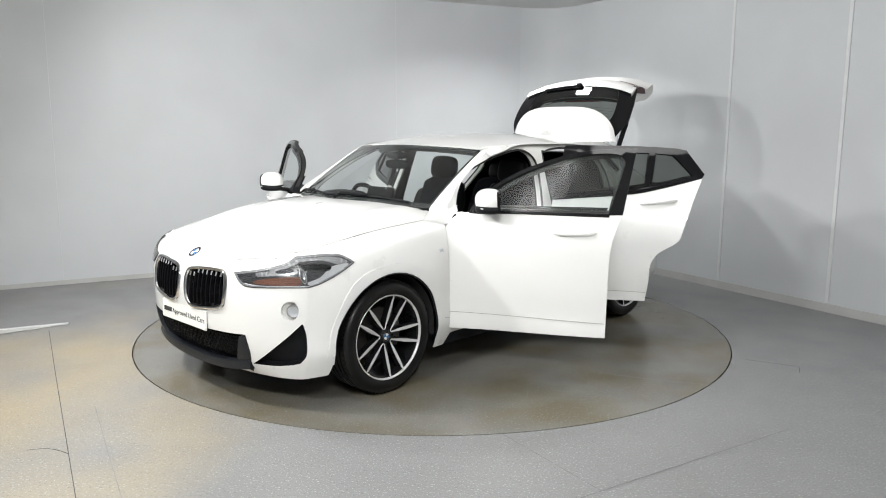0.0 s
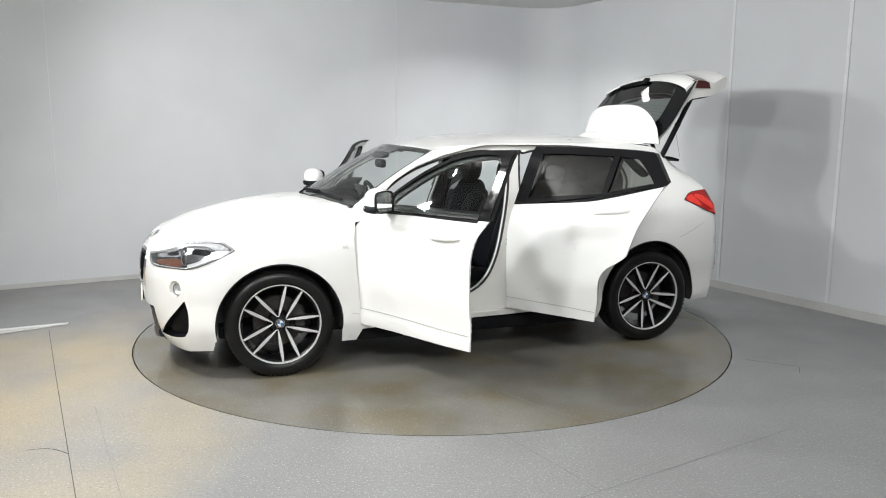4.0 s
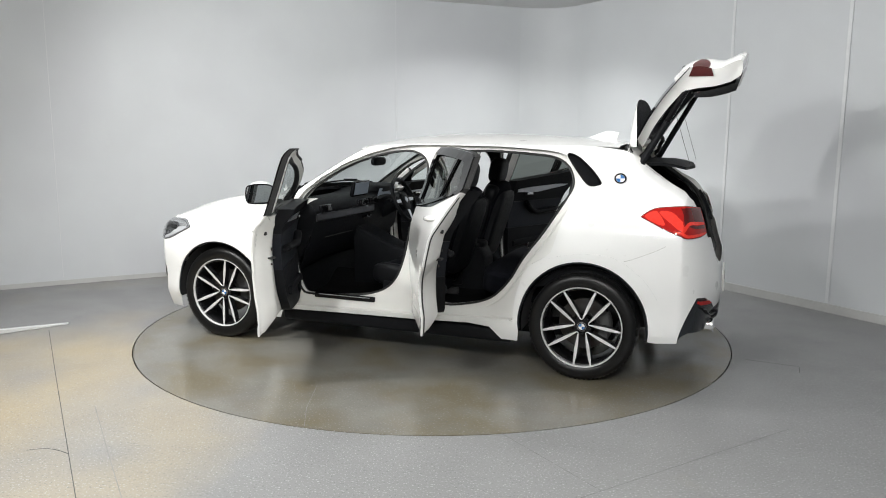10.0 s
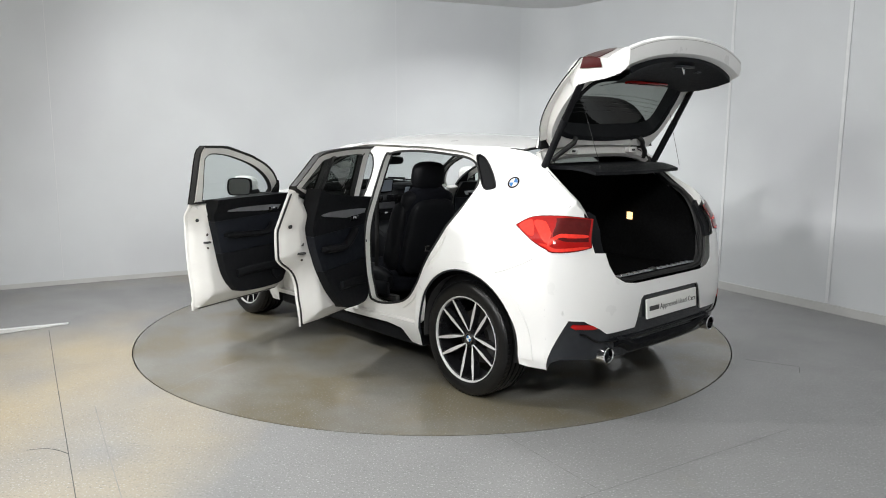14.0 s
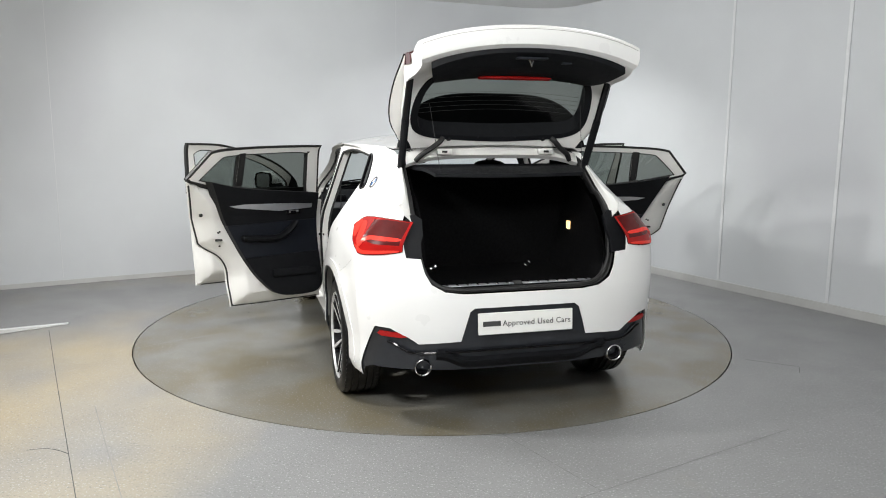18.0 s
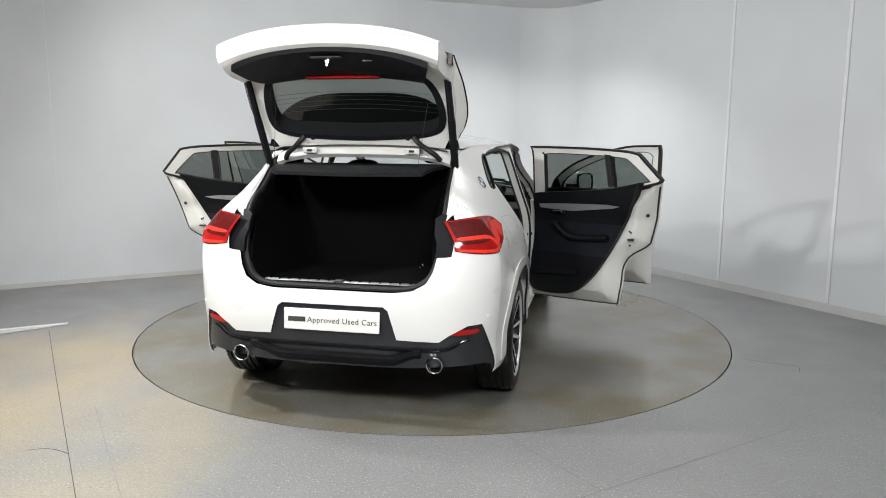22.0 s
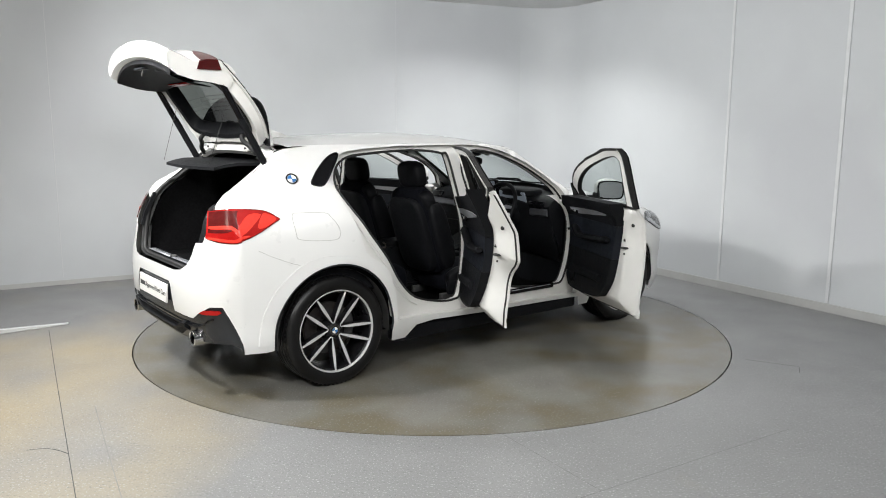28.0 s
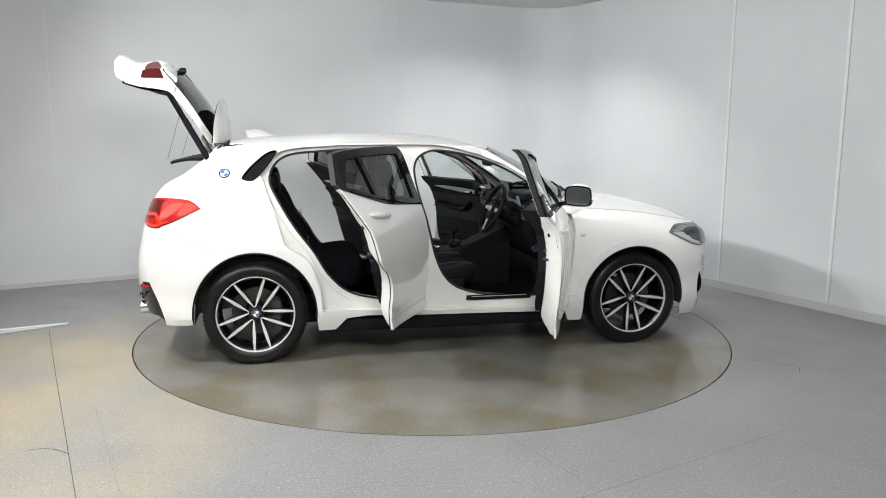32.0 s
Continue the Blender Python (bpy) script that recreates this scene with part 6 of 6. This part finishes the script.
# centre console and lever
part("centre_console", ribbon([[Vector((x, -w, .33)), Vector((x, -w, z - .02)), Vector((x, -w + .02, z)), Vector((x, w - .02, z)), Vector((x, w, z - .02)), Vector((x, w, .33))] for x, w, z in ((.62, .13, .80), (.46, .13, .72), (.30, .125, .65), (.12, .115, .60), (-.08, .11, .60), (-.10, .11, .66), (-.42, .11, .67), (-.46, .105, .60))]), BLACK_PLASTIC, CAR, "black centre console", fix=True)
part("gear_boot", pillow(.20, -.01, .64, .10, .09, .07, .8, 8), LEATHER, CAR)
part("gear_lever", tube([(.20, -.01, .64), (.195, -.01, .74)], [.010, .012], 8), CHROME, CAR, "chrome and black gear lever")
part("gear_knob", pillow(.192, -.01, .755, .042, .045, .06, .7, 8), LEATHER, CAR)
part("armrest_lid", pillow(-.27, 0, .685, .34, .20, .06, .5, 10), LEATHER, CAR)
part("control_knob", pillow(.05, -.02, .615, .05, .05, .03, .6, 8), CHROME, CAR)


def seat(y, name):
    """A front seat facing ahead, its rails on the floor."""
    ob = part(name, pillow(-.02, y, .475, .52, .40, .15, .5, 14, Matrix.Rotation(radians(-9), 4, "Y")), FABRIC, CAR, "black cloth front seat with a tall headrest")
    for s in (1, -1):
        part("seat_bolster", pillow(-.02, y + s * .215, .50, .50, .10, .17, .6, 10, Matrix.Rotation(radians(-8), 4, "Y")), LEATHER, ob)
        part("back_bolster", pillow(-.305, y + s * .195, .80, .15, .11, .50, .6, 10, Matrix.Rotation(radians(-17), 4, "Y")), LEATHER, ob)
        part("headrest_post", tube([(-.395, y + s * .065, 1.07), (-.415, y + s * .065, 1.17)], .007, 6), CHROME, ob)
        part("seat_rail", block(-.04, y + s * .17, .35, .50, .035, .05, .008, 1), IRON, ob)
        part("seat_side_cover", block(-.08, y + s * .255, .43, .42, .035, .10, .015, 2), BLACK_PLASTIC, ob)
    part("backrest", pillow(-.34, y, .83, .17, .42, .66, .5, 14, Matrix.Rotation(radians(-17), 4, "Y")), FABRIC, ob)
    part("shoulder_panel", pillow(-.405, y, 1.045, .13, .44, .17, .55, 12, Matrix.Rotation(radians(-17), 4, "Y")), LEATHER, ob)
    part("seat_back_shell", pillow(-.405, y, .80, .09, .40, .56, .45, 12, Matrix.Rotation(radians(-17), 4, "Y")), BLACK_PLASTIC, ob)
    part("headrest", pillow(-.415, y, 1.225, .115, .265, .195, .6, 12, Matrix.Rotation(radians(-10), 4, "Y")), LEATHER, ob)
    return ob


seat(-.37, "driver_seat")
seat(.37, "passenger_seat")

bench = part("rear_bench", pillow(-.82, 0, .50, .52, 1.28, .20, .4, 16, Matrix.Rotation(radians(-8), 4, "Y")), FABRIC, CAR, "black cloth rear bench with three headrests")
for y, w in ((-.42, .50), (.0, .32), (.42, .50)):
    part("bench_back", pillow(-1.09, y, .82, .15, w, .60, .45, 12, Matrix.Rotation(radians(-22), 4, "Y")), FABRIC, bench)
    part("bench_headrest", pillow(-1.212, y, 1.165, .11, .24 if w > .4 else .20, .15 if w > .4 else .10, .6, 10, Matrix.Rotation(radians(-12), 4, "Y")), LEATHER, bench)
part("seat_belt", ribbon([[Vector((x, .70, z)), Vector((x + .045, .70, z))] for x, z in ((-.29, 1.20), (-.28, .9), (-.27, .6))], False, False, False), SEAL, CAR)

# boot
part("boot_floor", block(-1.62, 0, .685, .86, 1.06, .03, .006, 1), CARPET, CAR, "black carpeted boot floor")
both("boot_side", lambda: ribbon([[Vector((x, y0 + .02 * math.sin(k / 5 * math.pi), .68 + (zt - .68) * k / 5)) for k, y0 in enumerate((.50, .515, .52, .52, .515, .50))] for x, zt in ((-1.22, 1.36), (-1.45, 1.36), (-1.60, 1.32), (-1.70, 1.23), (-1.82, 1.16), (-1.92, 1.06), (-1.98, .92), (-2.01, .76))], False, False, False), CARPET, label="black boot side trim")
part("boot_back", ribbon([[Vector((-1.20, y, .68)), Vector((-1.30, y, 1.0)), Vector((-1.36, y, 1.13)), Vector((-1.395, y, 1.33))] for y in np.linspace(-.54, .54, 9)], False, False, False), CARPET, CAR, "black folded seat back behind the boot")
opening = smooth_loop([(-2.078, .33, .722), (-2.07, .43, .736), (-2.05, .497, .775), (-2.032, .53, .835), (-2.018, .546, .90), (-2.0, .553, .97), (-1.965, .56, 1.05), (-1.90, .562, 1.135), (-1.77, .55, 1.235), (-1.66, .545, 1.32), (-1.60, .54, 1.375), (-1.555, .50, 1.42), (-1.53, .40, 1.44), (-1.52, .2, 1.45), (-1.515, 0, 1.455)], 4, False)
opening = opening + [(x, -y, z) for x, y, z in reversed(opening[:-1])]
part("boot_frame", ribbon([[Vector((x, y, z)), Vector((x + .022, y * .985, z - (.008 if z > 1.2 else -.002))), Vector((x + .055, y * .965, z - (.02 if z > 1.2 else -.003)))] for x, y, z in opening], False, True, False), SEAL, CAR, "black edged boot frame")
part("roof_header", ribbon([[Vector((-1.525, y, 1.462 - .04 * abs(y / .5) ** 4)), Vector((-1.575, y, 1.442 - .04 * abs(y / .5) ** 4)), Vector((-1.602, y, 1.405 - .045 * abs(y / .5) ** 4)), Vector((-1.575, y, 1.385 - .045 * abs(y / .5) ** 4))] for y in np.linspace(-.515, .515, 17)], False, False, False), PAINT_IN, CAR, "white painted rear roof frame")
both("rear_pillar", lambda: ribbon([[Vector(a), (Vector(a) + Vector(b)) / 2 + Vector((-.008, 0, .004)), Vector(b)] for a, b in (((-1.56, .553, 1.41), (-1.555, .49, 1.42)), ((-1.60, .557, 1.372), (-1.60, .54, 1.372)), ((-1.64, .56, 1.336), (-1.66, .545, 1.318)), ((-1.76, .576, 1.252), (-1.77, .55, 1.235)), ((-1.89, .602, 1.182), (-1.90, .562, 1.135)), (tuple(rear_at(*ru(.62, 1.125))), (-1.955, .56, 1.07)))], False, False, False), PAINT_IN, label="white painted pillar beside the boot")
GUSSET = [(rear_at(*ru(.598, 1.112)), (-1.955, .565, 1.075)), (rear_at(.70, 1.130), (-1.93, .575, 1.125)), (rear_at(.80, 1.146), (-1.90, .588, 1.165)), (rear_at(.90, 1.158), (-1.87, .592, 1.190)), (side_at(XR + .01, cant_z(XR) - .012), (-1.80, .586, 1.225))]
both("pillar_gusset", lambda: ribbon([[Vector(a) + Vector((.006, -.006, 0)), Vector(b)] for a, b in GUSSET], False, False, False), PAINT_IN)
for s in (1, -1):
    for yy in (.302,):
        hg = part("gate_hinge_cover", block(-1.612, s * yy, 1.425, .035, .085, .034, .006, 2), PAINT_IN, CAR, "white tailgate hinge cover")
        part("hinge_slot", block(-1.631, s * yy, 1.424, .003, .030, .012, 0), GAP, hg)
    for sx, sz in ((-.20, .79), (-.985, .83)):
        q = side_at(sx, sz, .05)
        part("door_striker", tube([(q.x, s * (q.y + .0), q.z - .016), (q.x - .002, s * (q.y + .03), q.z - .012), (q.x - .002, s * (q.y + .03), q.z + .012), (q.x, s * (q.y + .0), q.z + .016)], .005, 6), STEEL, CAR)
part("boot_seal", tube([Vector((x + .024, y * .978, z - (.012 if z > 1.2 else -.006))) for x, y, z in opening], .014, 8, True), SEAL, CAR, "black rubber boot seal")
part("boot_sill", ribbon([[Vector((-2.06, y, .724)), Vector((-1.99, y, .738)), Vector((-1.955, y, .735)), Vector((-1.95, y, .70))] for y in np.linspace(-.44, .44, 9)], False, False, False), BLACK_PLASTIC, CAR, "black boot sill with bright strips")
for s in (1, -1):
    strip = part("sill_strip", block(-2.005, s * .225, .744, .040, .40, .006, .002, 1), SATIN, CAR, "bright ribbed sill strip")
    for k in range(7):
        part("strip_rib", block(-2.005, s * (.06 + .055 * k), .749, .034, .012, .005, .001, 1), CHROME, strip)
part("lock_striker", block(-2.0, 0, .745, .03, .05, .02, .004, 1), IRON, CAR)
shelf = part("parcel_shelf", slab([(-1.40, -.47), (-1.40, .47), (-1.68, .48), (-1.88, .42), (-1.915, 0), (-1.88, -.42), (-1.68, -.48)], lambda x, y, d: Vector((x, y, 1.335 + d - .03 * ease(-1.75, -1.92, x))), -.009, .009, .1), BLACK_PLASTIC, CAR, "black parcel shelf, its edge raised on cords")
part("boot_light", block(-1.47, -.528, .974, .045, .010, .05, .004, 1), BOOT_GLOW, CAR, "lit boot lamp")
for y in (.30, -.30):
    part("tie_down_ring", tube([(-1.38 + .012 * math.cos(a), y + .014 * math.cos(a), .73 + .016 * math.sin(a)) for a in np.linspace(0, math.tau, 11)[:-1]], .003, 5, True), CHROME, CAR)
part("interior_mirror", pillow(.462, 0, 1.292, .045, .23, .065, .55, 10), BLACK_PLASTIC, CAR, "black interior mirror")
part("sensor_pod", pillow(.462, 0, 1.355, .12, .14, .05, .6, 8), BLACK_PLASTIC, CAR)


# ---- what moves: the turntable and the car on it ----
def motions():
    turns = ((0, 225.24), (2, 211.79), (4, 198.44), (6, 185.18), (8, 171.92), (10, 158.43), (12, 144.77), (14, 131.32), (16, 118.0),
             (18, 104.56), (20, 90.98), (22, 77.5), (24, 64.04), (26, 50.62), (28, 37.38), (30, 24.38), (32, 11.34))
    stand = Matrix.Translation((-0.0168, 0.065, 0.0))
    walk(CAR, [(t, pose(0, 0, 0, 0, 0, a) @ stand) for t, a in turns])
    walk(turntable, [(t, pose(0, 0, 0, 0, 0, a)) for t, a in turns])


motions()
